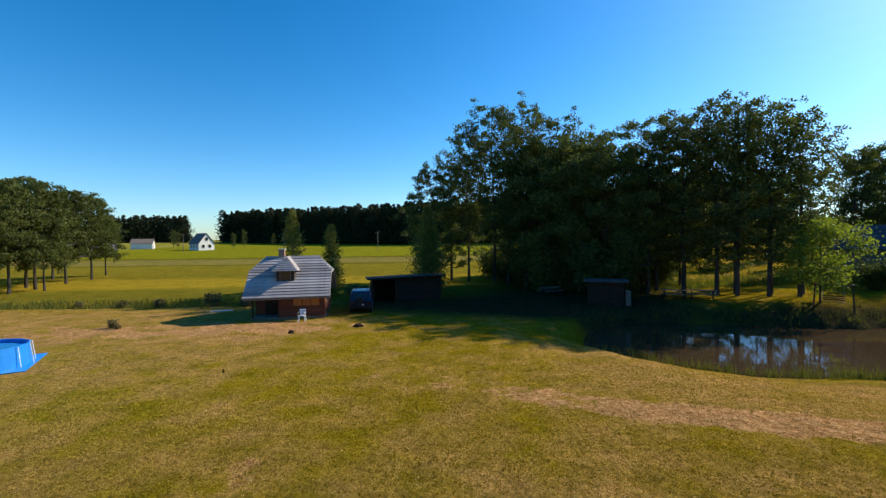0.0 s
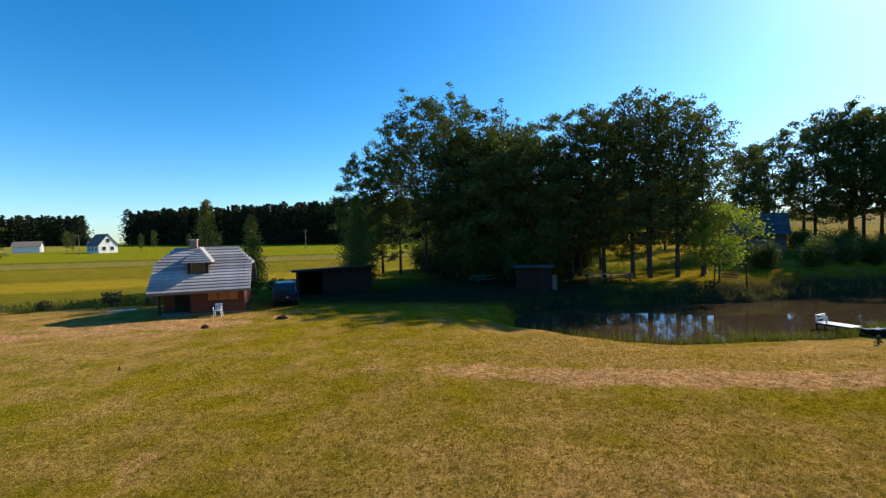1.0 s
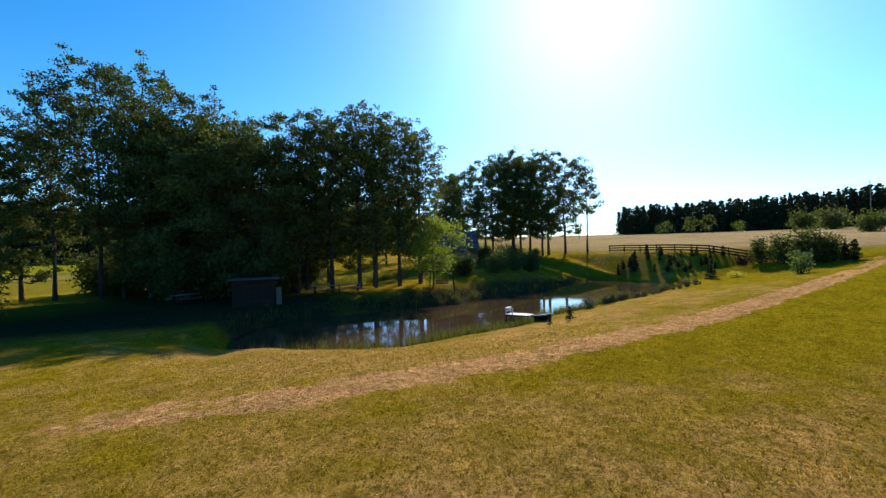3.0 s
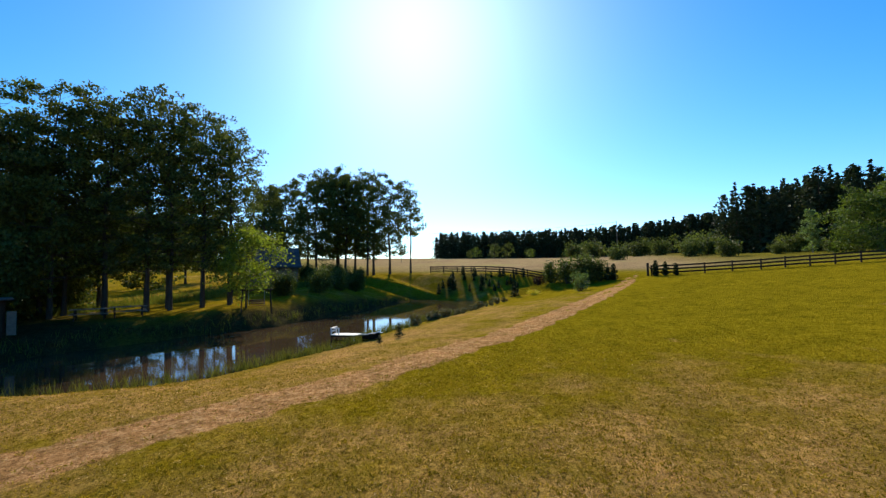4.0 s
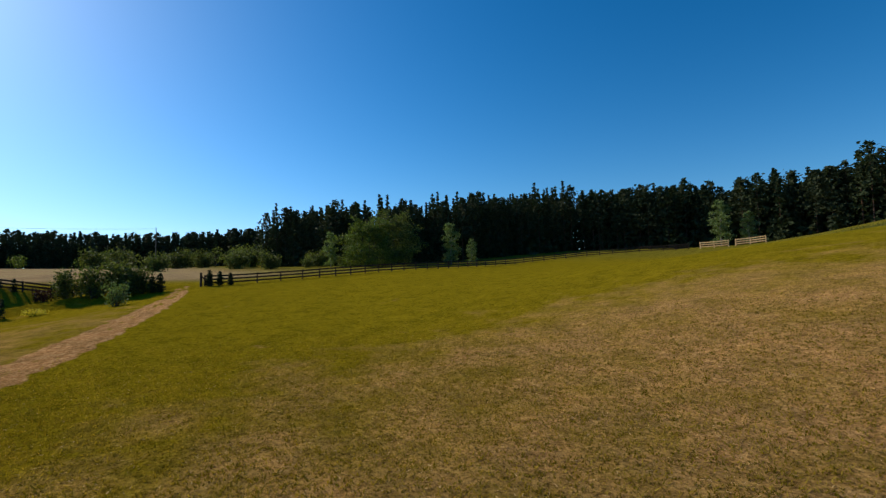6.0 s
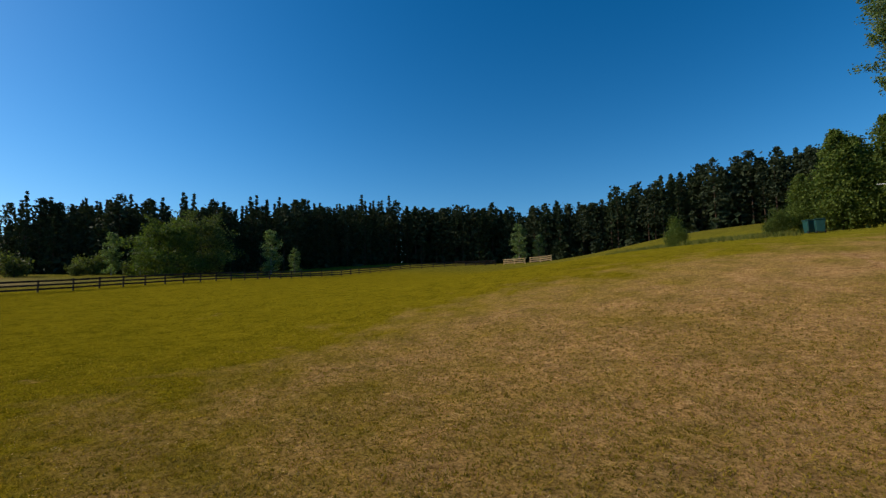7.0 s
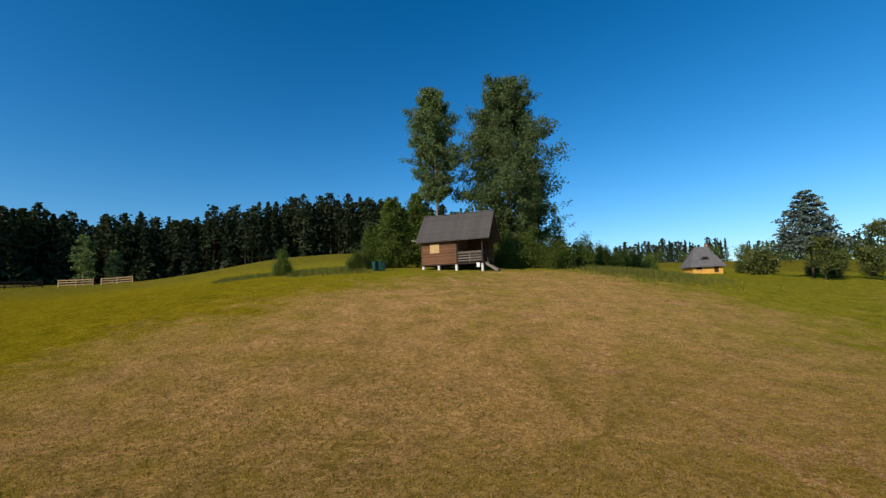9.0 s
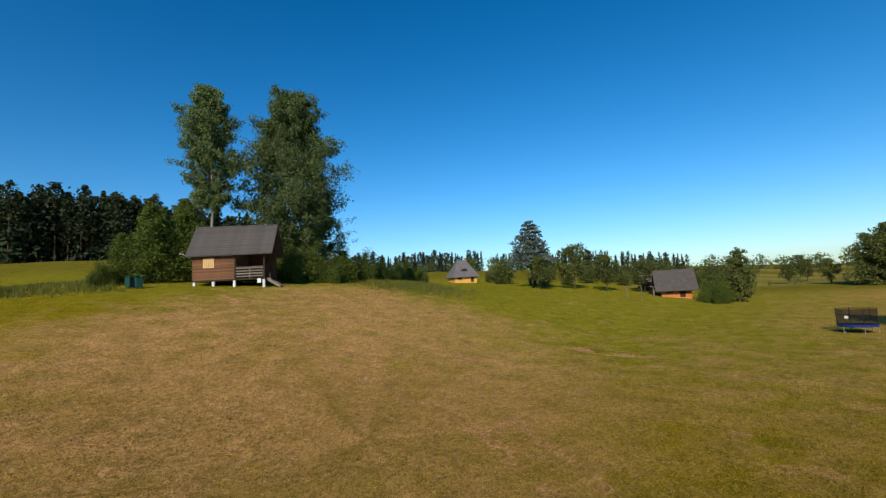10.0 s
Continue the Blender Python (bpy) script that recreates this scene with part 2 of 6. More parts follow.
# ---- ground ----
def spaced(lo, hi, step, far_lo, far_hi, grow=1.13):
    mid = list(np.arange(lo, hi + step / 2, step))
    s, v = step, hi
    up = []
    while v < far_hi:
        s *= grow
        v += s
        up.append(v)
    s, v = step, lo
    dn = []
    while v > far_lo:
        s *= grow
        v -= s
        dn.append(v)
    return np.array(dn[::-1] + mid + up)


GX = spaced(-45, 75, 0.4, -1900, 1900)
GY = spaced(-40, 60, 0.4, -1900, 1900)
gx, gy = np.meshgrid(GX, GY)
gz = land(gx, gy)
nx, ny = len(GX), len(GY)
idx = np.arange(nx * ny).reshape(ny, nx)
quads = np.stack([idx[:-1, :-1], idx[:-1, 1:], idx[1:, 1:], idx[1:, :-1]], -1).reshape(-1, 4)
me = bpy.data.meshes.new("ground")
me.from_pydata(np.stack([gx, gy, gz], -1).reshape(-1, 3).tolist(), [], quads.tolist())
me.polygons.foreach_set("use_smooth", [True] * len(me.polygons))


def sig(v):
    return 1 / (1 + np.exp(-np.clip(v, -40, 40)))


def mask(name, values):
    a = me.attributes.new(name, "FLOAT", "POINT")
    a.data.foreach_set("value", np.clip(values, 0, 1).astype(np.float32).ravel())


pd = path_dist(gx, gy)
# worn wheel tracks of the drive, bare earth by the cabin and under the trees
ruts = 1.1 * np.exp(-((pd - 0.55) / 0.32) ** 2) + 0.62 * np.exp(-(pd / 0.8) ** 2)
ruts = ruts * (0.25 + 0.75 * sig((gx - 5) / 1.8)) * (0.62 + 0.38 * sig((34 - gx) / 6)) * sig((62 - gx) / 4)


def line_dist(line):
    d = np.full(gx.shape, 1e9)
    for (ax, ay), (bx, by) in zip(line, line[1:]):
        ux, uy = bx - ax, by - ay
        k = np.clip(((gx - ax) * ux + (gy - ay) * uy) / (ux * ux + uy * uy), 0, 1)
        d = np.minimum(d, np.hypot(gx - ax - k * ux, gy - ay - k * uy))
    return d


# mower and wheel tracks down the hut's hillside, scalped spots on the western lawn
track = line_dist(((-6.4, -27), (-5.2, -18), (-5.0, -9), (-5.2, -3), (-4, 2), (-1, 7)))
trails = 0.58 * np.exp(-((track - 0.75) / 0.28) ** 2) + 0.7 * np.exp(-(line_dist(((0.1, -22.5), (-0.4, -17), (-0.4, -13.5))) / 0.3) ** 2)
for qx, qy, qr, qa in ((-19, -1.5, 0.7, 0.8), (-18.6, 1.3, 0.9, 0.7), (-15.8, 5.2, 0.8, 0.6), (-7.1, 9.5, 0.5, 0.6), (-17.8, -13.3, 0.9, 0.6), (-19.9, -9.7, 1.0, 0.5), (-3.0, 3.0, 1.0, 0.5), (1.6, -2.0, 0.8, 0.4), (-13.5, 21.0, 0.9, 0.4), (-5.0, 10.8, 0.7, 0.5)):
    trails = trails + qa * np.exp(-((gx - qx) ** 2 + ((gy - qy) / 1.8) ** 2) / qr ** 2)
yard = 0.75 * np.exp(-(((gx + 11) / 7) ** 2 + ((gy - 29.5) / 2.6) ** 2)) + 0.6 * np.exp(-(((gx + 24) / 9) ** 2 + ((gy - 29) / 4) ** 2))
mask("bare", ruts + yard + trails)
# parched grass: the hut's hillside, the strip between drive and pond, the south-west
ys_, yn_ = np.interp(gx, POND_X, POND_S), np.interp(gx, POND_X, POND_N)
strip = sig((gy - np.interp(gx, [p[0] for p in PATH], [p[1] for p in PATH])) / 0.5) * sig((ys_ - 1.2 - gy) / 0.6) * sig((gx - 6) / 2) * sig((48 - gx) / 4)
hill_e = np.interp(gy, (-31, -25, -21, -13.6, -7, 4, 10), (-6, -2, 6, 14, 17.5, 14.5, 9))
hill_w = np.interp(gy, (-31, -10, -0.7, 3.5, 8, 10), (-24, -22, -15, -8, -2, 0))
hill = sig((hill_e - gx) / 3.5) * sig((gx - hill_w) / 2.5) * sig((9 - gy) / 1.6) * sig((gy + 31) / 2)
west = 0.5 * sig((-gx - 8) / 4) * sig((gy - 8) / 6) * sig((40 - gy) / 1.5)
near = 0.18 * np.exp(-(((gx - 3) / 9) ** 2 + ((gy - 11) / 5) ** 2))
mask("dry", 0.7 * strip + 0.78 * hill + west + near)
mask("dull", sig((-9 - gx - 0.4 * gy) / 5) * sig((30 - gy) / 4))
mask("lush", sig((gx - 16) / 3) * sig((16 - gy) / 3) * (1 - hill) + 0.35 * sig((-20 - gx) / 4) * (1 - hill) * sig((8 - gy) / 3) + 0.8 * sig((-24 - gy) / 2) * (1 - hill))
# bare, leaf-strewn soil under the alders and on the pond's steep bank, with their shade put into its colour
shaded_litter = sig((gy - 34 + 0.35 * gx) / 1.2) * sig((60 - gy) / 3) * sig((gx + 8) / 2) * sig((21.5 - gx) / 2)
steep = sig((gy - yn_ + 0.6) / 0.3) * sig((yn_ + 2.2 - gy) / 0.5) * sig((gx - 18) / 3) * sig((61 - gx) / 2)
mask("shaded_litter", np.maximum(shaded_litter, steep))
# uncut meadow and crops beyond the lawn
crops = sig((gy - 43) / 0.8) * sig((4 - gx + 0.35 * (gy - 44)) / 2.0)
mask("meadow", np.maximum.reduce([crops, sig((gx - 72) / 1.5), sig((-gx - 95) / 4), sig((-gy - 70) / 3)]))
pale = np.zeros(gx.shape)
for x0_, x1_, v_ in ((-135, -121, 0.5), (-163, -150, 0.75), (-205, -180, 0.55), (-300, -262, 0.7)):
    pale = pale + v_ * sig((gx - x0_ + 0.06 * gy) / 1.5) * sig((x1_ - gx - 0.06 * gy) / 1.5) * sig((gy + 30) / 6)
mask("pale", pale)
mask("tan", sig((gx - 74) / 2) * sig((gy + 12) / 4) * sig((gx - 30 - gy) / 12))

M_GROUND, nt, b = mat("lawn", 1.0, 0, 0.0)
co = nt.nodes.new("ShaderNodeTexCoord").outputs["Object"]


def attr(name):
    a = nt.nodes.new("ShaderNodeAttribute")
    a.attribute_name = name
    return a.outputs["Fac"]


n_big = noise_node(nt, 0.09, 4, co)
n_mid = noise_node(nt, 0.55, 5, co, 0.62)
n_fin = noise_node(nt, 4.2, 8, co, 0.8)
n_str = noise_node(nt, 0.12, 3, co, 0.5, (0.25, 4.0, 1))
n_row = noise_node(nt, 1.0, 3, co, 0.5, (0.02, 0.075, 1))
sep = nt.nodes.new("ShaderNodeSeparateXYZ")
nt.links.new(co, sep.inputs[0])
far_y = math_node(nt, "MULTIPLY_ADD", n_big.outputs[0], 7.0)
nt.links.new(sep.outputs[1], far_y.node.inputs[2])
far_y = math_node(nt, "DIVIDE", math_node(nt, "SUBTRACT", far_y, 45.0), 210.0, clamp=True)
green = ramp(nt, n_fin.outputs[0], [(0.28, (0.115, 0.083, 0.005)), (0.5, (0.225, 0.162, 0.008)), (0.74, (0.34, 0.25, 0.018))])
straw = ramp(nt, n_fin.outputs[0], [(0.28, (0.16, 0.082, 0.024)), (0.5, (0.44, 0.25, 0.09)), (0.74, (0.64, 0.385, 0.15))])
earth = ramp(nt, n_fin.outputs[0], [(0.3, (0.12, 0.060, 0.022)), (0.5, (0.43, 0.228, 0.088)), (0.7, (0.72, 0.47, 0.23))])
tuft = noise_node(nt, 0.8, 7, co, 0.72)
broad = ramp(nt, tuft.outputs[0], [(0.32, (0.70, 0.74, 0.70)), (0.5, (1.0, 1.0, 1.0)), (0.68, (1.22, 1.18, 1.15))])
crop = ramp(nt, far_y, [(0.0, (0.13, 0.125, 0.02)), (0.06, (0.16, 0.145, 0.02)), (0.075, (0.36, 0.26, 0.025)), (0.12, (0.33, 0.24, 0.025)), (0.14, (0.18, 0.155, 0.02)), (0.25, (0.20, 0.17, 0.022)), (0.265, (0.08, 0.085, 0.012)), (0.28, (0.22, 0.19, 0.06)), (0.36, (0.19, 0.17, 0.05)), (0.38, (0.05, 0.06, 0.012)), (0.40, (0.19, 0.21, 0.014)), (1.0, (0.20, 0.22, 0.016))])
tan = ramp(nt, n_row.outputs[0], [(0.35, (0.31, 0.21, 0.11)), (0.55, (0.38, 0.27, 0.135)), (0.7, (0.36, 0.29, 0.11))])
dry = math_node(nt, "ADD", attr("dry"), math_node(nt, "MULTIPLY", math_node(nt, "SUBTRACT", n_mid.outputs[0], 0.47), 2.0))
dry = math_node(nt, "ADD", dry, math_node(nt, "MULTIPLY", math_node(nt, "SUBTRACT", n_big.outputs[0], 0.5), 1.1))
dry = math_node(nt, "SUBTRACT", dry, math_node(nt, "MULTIPLY", attr("lush"), 0.5), clamp=True)
lawn = mix(nt, attr("lush"), green.outputs[0], mix(nt, 1.0, green.outputs[0], (0.94, 1.0, 0.9), "MULTIPLY"))
lawn = mix(nt, attr("dull"), lawn, mix(nt, 1.0, lawn, (1.0, 1.2, 2.1), "MULTIPLY"))
c = mix(nt, dry, lawn, straw.outputs[0])
bare = math_node(nt, "ADD", attr("bare"), math_node(nt, "MULTIPLY", math_node(nt, "SUBTRACT", n_mid.outputs[0], 0.53), 1.9))
bare = math_node(nt, "MULTIPLY", math_node(nt, "SUBTRACT", bare, 0.33), 3.2, clamp=True)
bare = math_node(nt, "MULTIPLY", bare, math_node(nt, "MULTIPLY_ADD", n_fin.outputs[0], 1.6), clamp=True)
c = mix(nt, bare, c, earth.outputs[0])
cm = mix(nt, 0.3, crop.outputs[0], green.outputs[0])
sward = ramp(nt, n_mid.outputs[0], [(0.3, (0.72, 0.76, 0.7)), (0.5, (1.0, 1.0, 1.0)), (0.7, (1.18, 1.12, 1.1))])
cm = mix(nt, 1.0, cm, sward.outputs[0], "MULTIPLY")
# soil tones kept extra dark: the shade on bank and grove floor is painted in
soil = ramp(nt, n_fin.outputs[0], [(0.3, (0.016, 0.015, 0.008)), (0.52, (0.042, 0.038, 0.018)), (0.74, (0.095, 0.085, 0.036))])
lit = math_node(nt, "MULTIPLY", attr("shaded_litter"), math_node(nt, "MULTIPLY_ADD", n_mid.outputs[0], 1.6), clamp=True)
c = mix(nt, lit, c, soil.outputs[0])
c = mix(nt, attr("meadow"), c, cm)
c = mix(nt, attr("tan"), c, tan.outputs[0])
c = mix(nt, attr("pale"), c, (0.33, 0.27, 0.10))
# dark gaps between the tufts
gapn = noise_node(nt, 15.0, 5, co, 0.75)
gaps = ramp(nt, gapn.outputs[0], [(0.36, (0.33, 0.31, 0.29)), (0.5, (1.0, 1.0, 1.0)), (0.64, (1.3, 1.27, 1.24))])
c = mix(nt, 0.82, c, gaps.outputs[0], "MULTIPLY")
c = mix(nt, math_node(nt, "SUBTRACT", 1.0, attr("meadow")), c, mix(nt, 1.0, c, broad.outputs[0], "MULTIPLY"))
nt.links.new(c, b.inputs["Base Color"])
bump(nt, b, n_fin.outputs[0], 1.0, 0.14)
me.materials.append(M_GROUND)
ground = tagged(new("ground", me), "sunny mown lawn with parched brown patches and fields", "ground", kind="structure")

# pond water
M_WATER, nt, b = mat("pond_water", 0.04, 0, 0.5)
co = nt.nodes.new("ShaderNodeTexCoord").outputs["Object"]
wv = noise_node(nt, 1.1, 3, co, 0.5, (1, 2.2, 1))
b.inputs["Base Color"].default_value = (0.055, 0.036, 0.020, 1)
b.inputs["IOR"].default_value = 1.33
bump(nt, b, wv.outputs[0], 0.05, 0.05)
wx = np.linspace(7.5, 65, 60)
wvs = [(x, y, WATER) for x in wx for y in (np.interp(x, POND_X, POND_S) - 1.2, np.interp(x, POND_X, POND_N) + 1.2)]
water = part("water", (wvs, [(2 * i, 2 * i + 2, 2 * i + 3, 2 * i + 1) for i in range(len(wx) - 1)]), M_WATER)
tagged(water, "still brown pond water reflecting trees and sky", "water", kind="structure")


# ---- trees ----
def grow(seed, height, crown_w, start=0.3, n_limb=22, leaves=6000, leaf=0.36, top=0.35, low=0.75, lean=0.0, trunk_r=None, rise=0.7, spread=0.6):
    """A broad-leaved tree: trunk and limbs in one mesh, the crown of leaf sprays in another."""
    rng = np.random.default_rng(seed)
    tr, cr = Soup(), Soup()
    r0 = trunk_r or height * 0.0125
    pts, ang = [], rng.random() * 6.28
    for i in range(9):
        z = height * i / 8 * 0.96
        pts.append((lean * z + 0.018 * height * math.sin(i * 1.1 + ang) * (i / 8), 0.018 * height * math.cos(i * 0.9 + ang) * (i / 8), z - (0.3 if i == 0 else 0)))
    tr.tube(pts, [r0 * (1.25 if i == 0 else 1) * (1 - 0.11 * i) for i in range(9)], 8)
    P = np.array(pts)
    centres, weights = [], []
    for j in range(n_limb):
        t = start + (0.97 - start) * (j + rng.random()) / n_limb
        base = np.array([np.interp(t * 8, range(9), P[:, k]) for k in range(3)])
        a = j * 2.4 + rng.normal() * 0.4
        prof = np.interp((t - start) / (1 - start), (0, 0.35, 0.7, 1), (low, 1, 0.8, top))
        ln = crown_w / 2 * prof * (0.7 + 0.5 * rng.random())
        up = ln * rise * (0.5 + 0.8 * rng.random()) * min(1.0, 0.12 + 1.5 * max(0.0, t - 0.15))
        tip = base + np.array([math.cos(a) * ln, math.sin(a) * ln, up])
        midp = (base + tip) / 2 + np.array([0, 0, -0.08 * ln]) + rng.normal(size=3) * 0.08 * ln
        tr.tube([base, midp, tip], [r0 * 0.42 * (1.1 - t), r0 * 0.26 * (1.1 - t), 0.012], 5)
        for s in range(3):
            q = midp + (tip - midp) * rng.random()
            w = q + rng.normal(size=3) * np.array([1, 1, 0.7]) * ln * 0.33
            tr.tube([q, w], [r0 * 0.12, 0.01], 4)
            centres.append(w)
            weights.append(ln)
        centres += [tip, midp * 0.35 + tip * 0.65]
        weights += [ln * 1.3, ln]
    centres.append(P[-1])
    weights.append(crown_w * 0.25)
    centres, weights = np.array(centres), np.array(weights) + 0.15
    pick = rng.choice(len(centres), size=leaves, p=weights / weights.sum())
    rad = np.clip(rng.normal(size=(leaves, 3)), -1.9, 1.9) * (spread * (0.35 + 0.16 * weights[pick]))[:, None] * np.array([1, 1, 0.62])
    cr.leaves(centres[pick] + rad, leaf, rng)
    return tr, cr


def bush_mesh(seed, w, h, leaves=1500, leaf=0.2, stems=9, cone=0.0):
    rng = np.random.default_rng(seed)
    tr, cr = Soup(), Soup()
    cs = []
    for j in range(stems):
        a, r = rng.random() * 6.28, math.sqrt(rng.random()) * w * 0.42
        hh = h * (0.55 + 0.45 * rng.random()) * (1 - cone * r / (w * 0.5))
        top_ = (math.cos(a) * r, math.sin(a) * r, hh * 0.86)
        tr.tube([(math.cos(a) * r * 0.25, math.sin(a) * r * 0.25, -0.12), (top_[0] * 0.7, top_[1] * 0.7, hh * 0.45), top_], [0.03 + 0.012 * h * 0.4, 0.025, 0.008], 5)
        for k in range(5):
            f = 0.25 + 0.75 * k / 4
            cs.append((top_[0] * (0.6 + 0.4 * f), top_[1] * (0.6 + 0.4 * f), hh * f * 0.9))
    cs = np.array(cs)
    pick = rng.integers(len(cs), size=leaves)
    pos = cs[pick] + np.clip(rng.normal(size=(leaves, 3)), -1.8, 1.8) * np.array([w, w, h * 0.8]) * 0.11
    pos[:, 2] = np.maximum(pos[:, 2], 0.04)
    cr.leaves(pos, leaf, rng)
    return tr, cr


def conifer(seed, height, width, sprays=1500, leaf=0.3, start=0.05, droop=0.25, layers=18, power=0.85):
    rng = np.random.default_rng(seed)
    tr, cr = Soup(), Soup()
    r0 = height * 0.012 + 0.02
    tr.tube([(0, 0, -0.2), (0, 0, height * 0.5), (0, 0, height * 0.98)], [r0, r0 * 0.6, 0.01], 7)
    pos = []
    for i in range(layers):
        t = start + (0.98 - start) * i / (layers - 1)
        R = width / 2 * (1 - t) ** power * (0.85 + 0.3 * rng.random()) + 0.05
        nb = max(5, int(9 * (1 - t) + 4))
        for k in range(nb):
            a = 6.28 * (k + rng.random() * 0.7) / nb
            rr = R * (0.75 + 0.4 * rng.random())
            tip = (math.cos(a) * rr, math.sin(a) * rr, height * t - droop * rr + rng.normal() * 0.05)
            if rr > 0.4:
                tr.tube([(0, 0, height * t), tip], [r0 * 0.22 * (1.1 - t), 0.006], 4)
            n = max(2, int(sprays / (layers * nb) * (0.5 + 1.2 * (1 - t))))
            f = rng.random(n) ** 0.6
            p = np.stack([np.full(n, tip[0]) * f, np.full(n, tip[1]) * f, height * t + (tip[2] - height * t) * f], -1)
            pos.append(p + rng.normal(size=(n, 3)) * np.array([0.09, 0.09, 0.05]) * (0.4 + rr))
    cr.leaves(np.concatenate(pos), leaf, rng, flat=0.5, long=1.3)
    return tr, cr


def tree_at(name, soups, bark, leafm, x, y, label, category="tree", group="", turn=0.0, size=1.0, meshes=None, dz=0.0):
    t = thing(name, pose(x, y, on_land(x, y, dz), 0, 0, turn) @ Matrix.Scale(size, 4), label, category, group)
    part("trunk", soups[0].mesh("trunk", bark), None, t)
    part("crown", soups[1].mesh("crown", leafm), None, t)
    return t


def copies(src, spots, label=None):
    """Further trees of one kind: (x, y, turn, size)."""
    for x, y, turn, size in spots:
        o = copy_thing(src, pose(x, y, on_land(x, y), 0, 0, turn))
        o.scale = (size, size, size)
        if label:
            o["label"] = label


# tall alders on the far bank of the pond; heights 14 to 21 m
ALDER = "tall slender green alder standing by the pond"
al = []
for i, (h, w, st, nl, sd) in enumerate(((20, 7.6, 0.28, 50, 3), (18, 7.2, 0.14, 48, 8), (17, 5.2, 0.17, 54, 15), (16, 6.5, 0.1, 44, 21))):
    al.append(grow(sd, h, w, st, nl, (12500, 13500, 6500, 13500)[i], 0.2, low=0.6, spread=0.35, trunk_r=0.17))
row_a = [(4.4, 58, 0, 1.03, 0), (7.6, 56, 1, 1.17, 0), (10.9, 52.3, 2, 1.12, 0), (14.2, 49.6, 3, 1.0, 0), (12.5, 56, 4, 0.92, 0), (16.6, 48.3, 5, 0.92, 1), (18.6, 45.2, 0, 0.95, 1), (21.0, 42.6, 1, 0.98, 1), (18.2, 50, 2, 0.9, 0),
         (23.6, 40.8, 2, 1.03, 2), (25.8, 39.4, 3, 1.07, 2), (26.6, 37.8, 4, 1.02, 2), (28.3, 36.3, 5, 0.98, 2), (30.0, 35.2, 0, 0.9, 2), (22.0, 46, 3, 0.88, 3), (27.5, 42, 1, 0.95, 3), (-0.6, 58.4, 2, 1.0, 3), (2.2, 60.5, 1, 1.08, 3),
         (22.4, 43.6, 4, 0.98, 2), (24.6, 42.6, 0, 1.05, 2), (27.6, 39.4, 1, 1.06, 2), (29.4, 37.6, 2, 1.0, 2), (31.2, 36.4, 3, 0.92, 2), (25.6, 45, 5, 0.95, 1), (19.6, 47.2, 4, 0.9, 3), (15.4, 52.6, 3, 0.95, 1), (9.2, 54.6, 5, 1.08, 2)]
first = {}
for x, y, turn, size, v in row_a:
    if v not in first:
        first[v] = tree_at("alder_tree", al[v], M_BARK, M_LEAF, x, y, ALDER, group="alders by the pond", turn=turn * 61, size=size)
    else:
        copies(first[v], [(x, y, turn * 61, size)])
# dense lindens in the middle of the grove
linden = tree_at("linden_tree", grow(47, 15.5, 8.5, 0.08, 46, 22000, 0.23, low=0.85, spread=0.5), M_BARK, M_LEAF, 14.6, 46.4, "dense dark-green linden in the middle of the grove", group="lindens in the grove")
copies(linden, [(17.2, 43.6, 80, 0.92), (12.2, 51.2, 160, 1.05), (15.6, 55.0, 300, 1.08)])
# the stand behind the pond's far end, and the stand at the field's edge
stand = tree_at("alder_tree", grow(44, 18, 6.4, 0.2, 42, 11000, 0.24, low=0.75, spread=0.44), M_BARK, M_LEAF, 66.8, 46.8, "tall green alder in the stand behind the pond", group="alders behind the pond")
copies(stand, [(61.7, 52.8, 40, 0.98), (67.5, 43.5, 130, 1.0), (50, 51, 200, 0.8), (63.5, 46.5, 75, 0.95), (59, 49, 310, 0.9), (66.5, 50, 150, 1.0)], "tall green alder in the stand behind the pond")
copies(stand, [(64.7, 49, 90, 1.05), (69.8, 41.6, 250, 0.96), (54, 54, 300, 0.75), (65.5, 43.5, 20, 0.85), (57, 53, 120, 0.85)], "tall green alder in the stand behind the pond")
copies(stand, [(36, 62, 15, 0.72), (42, 66, 95, 0.78), (48, 64, 170, 0.74), (55, 66, 250, 0.8), (31, 68, 330, 0.78), (61, 60, 60, 0.82)], "tall green alder behind the meadow")
slim = grow(41, 15, 3.6, 0.42, 18, 2600, 0.3)
tree_at("alder_tree", slim, M_BARK, M_LEAF, 71.6, 38.4, "slim young alder with bare lower trunk at the pond's end")
edge_tree = tree_at("edge_tree", grow(45, 14.5, 5.6, 0.27, 44, 14000, 0.25, low=0.85, spread=0.48), M_BARK, M_LEAF, -54, 50, "leafy tree in the stand at the meadow's edge", group="trees at the meadow's edge")
copies(edge_tree, [(-52, 57, 80, 1.0), (-54, 64, 140, 0.98), (-51, 52.5, 200, 0.94), (-55.5, 59.5, 310, 1.04), (-49.5, 55.5, 45, 0.7)])
copies(edge_tree, [(-59, 56, 10, 1.0), (-55, 70, 200, 0.95), (-60, 48, 60, 1.0), (-64, 63, 110, 1.08), (-58, 77, 20, 0.75), (-50, 49, 300, 0.85), (-57.5, 51, 200, 1.0), (-62, 71, 250, 0.95)])
copies(first[0], [(-100, 128, 20, 0.55)], "dark leafy tree by the far barn")
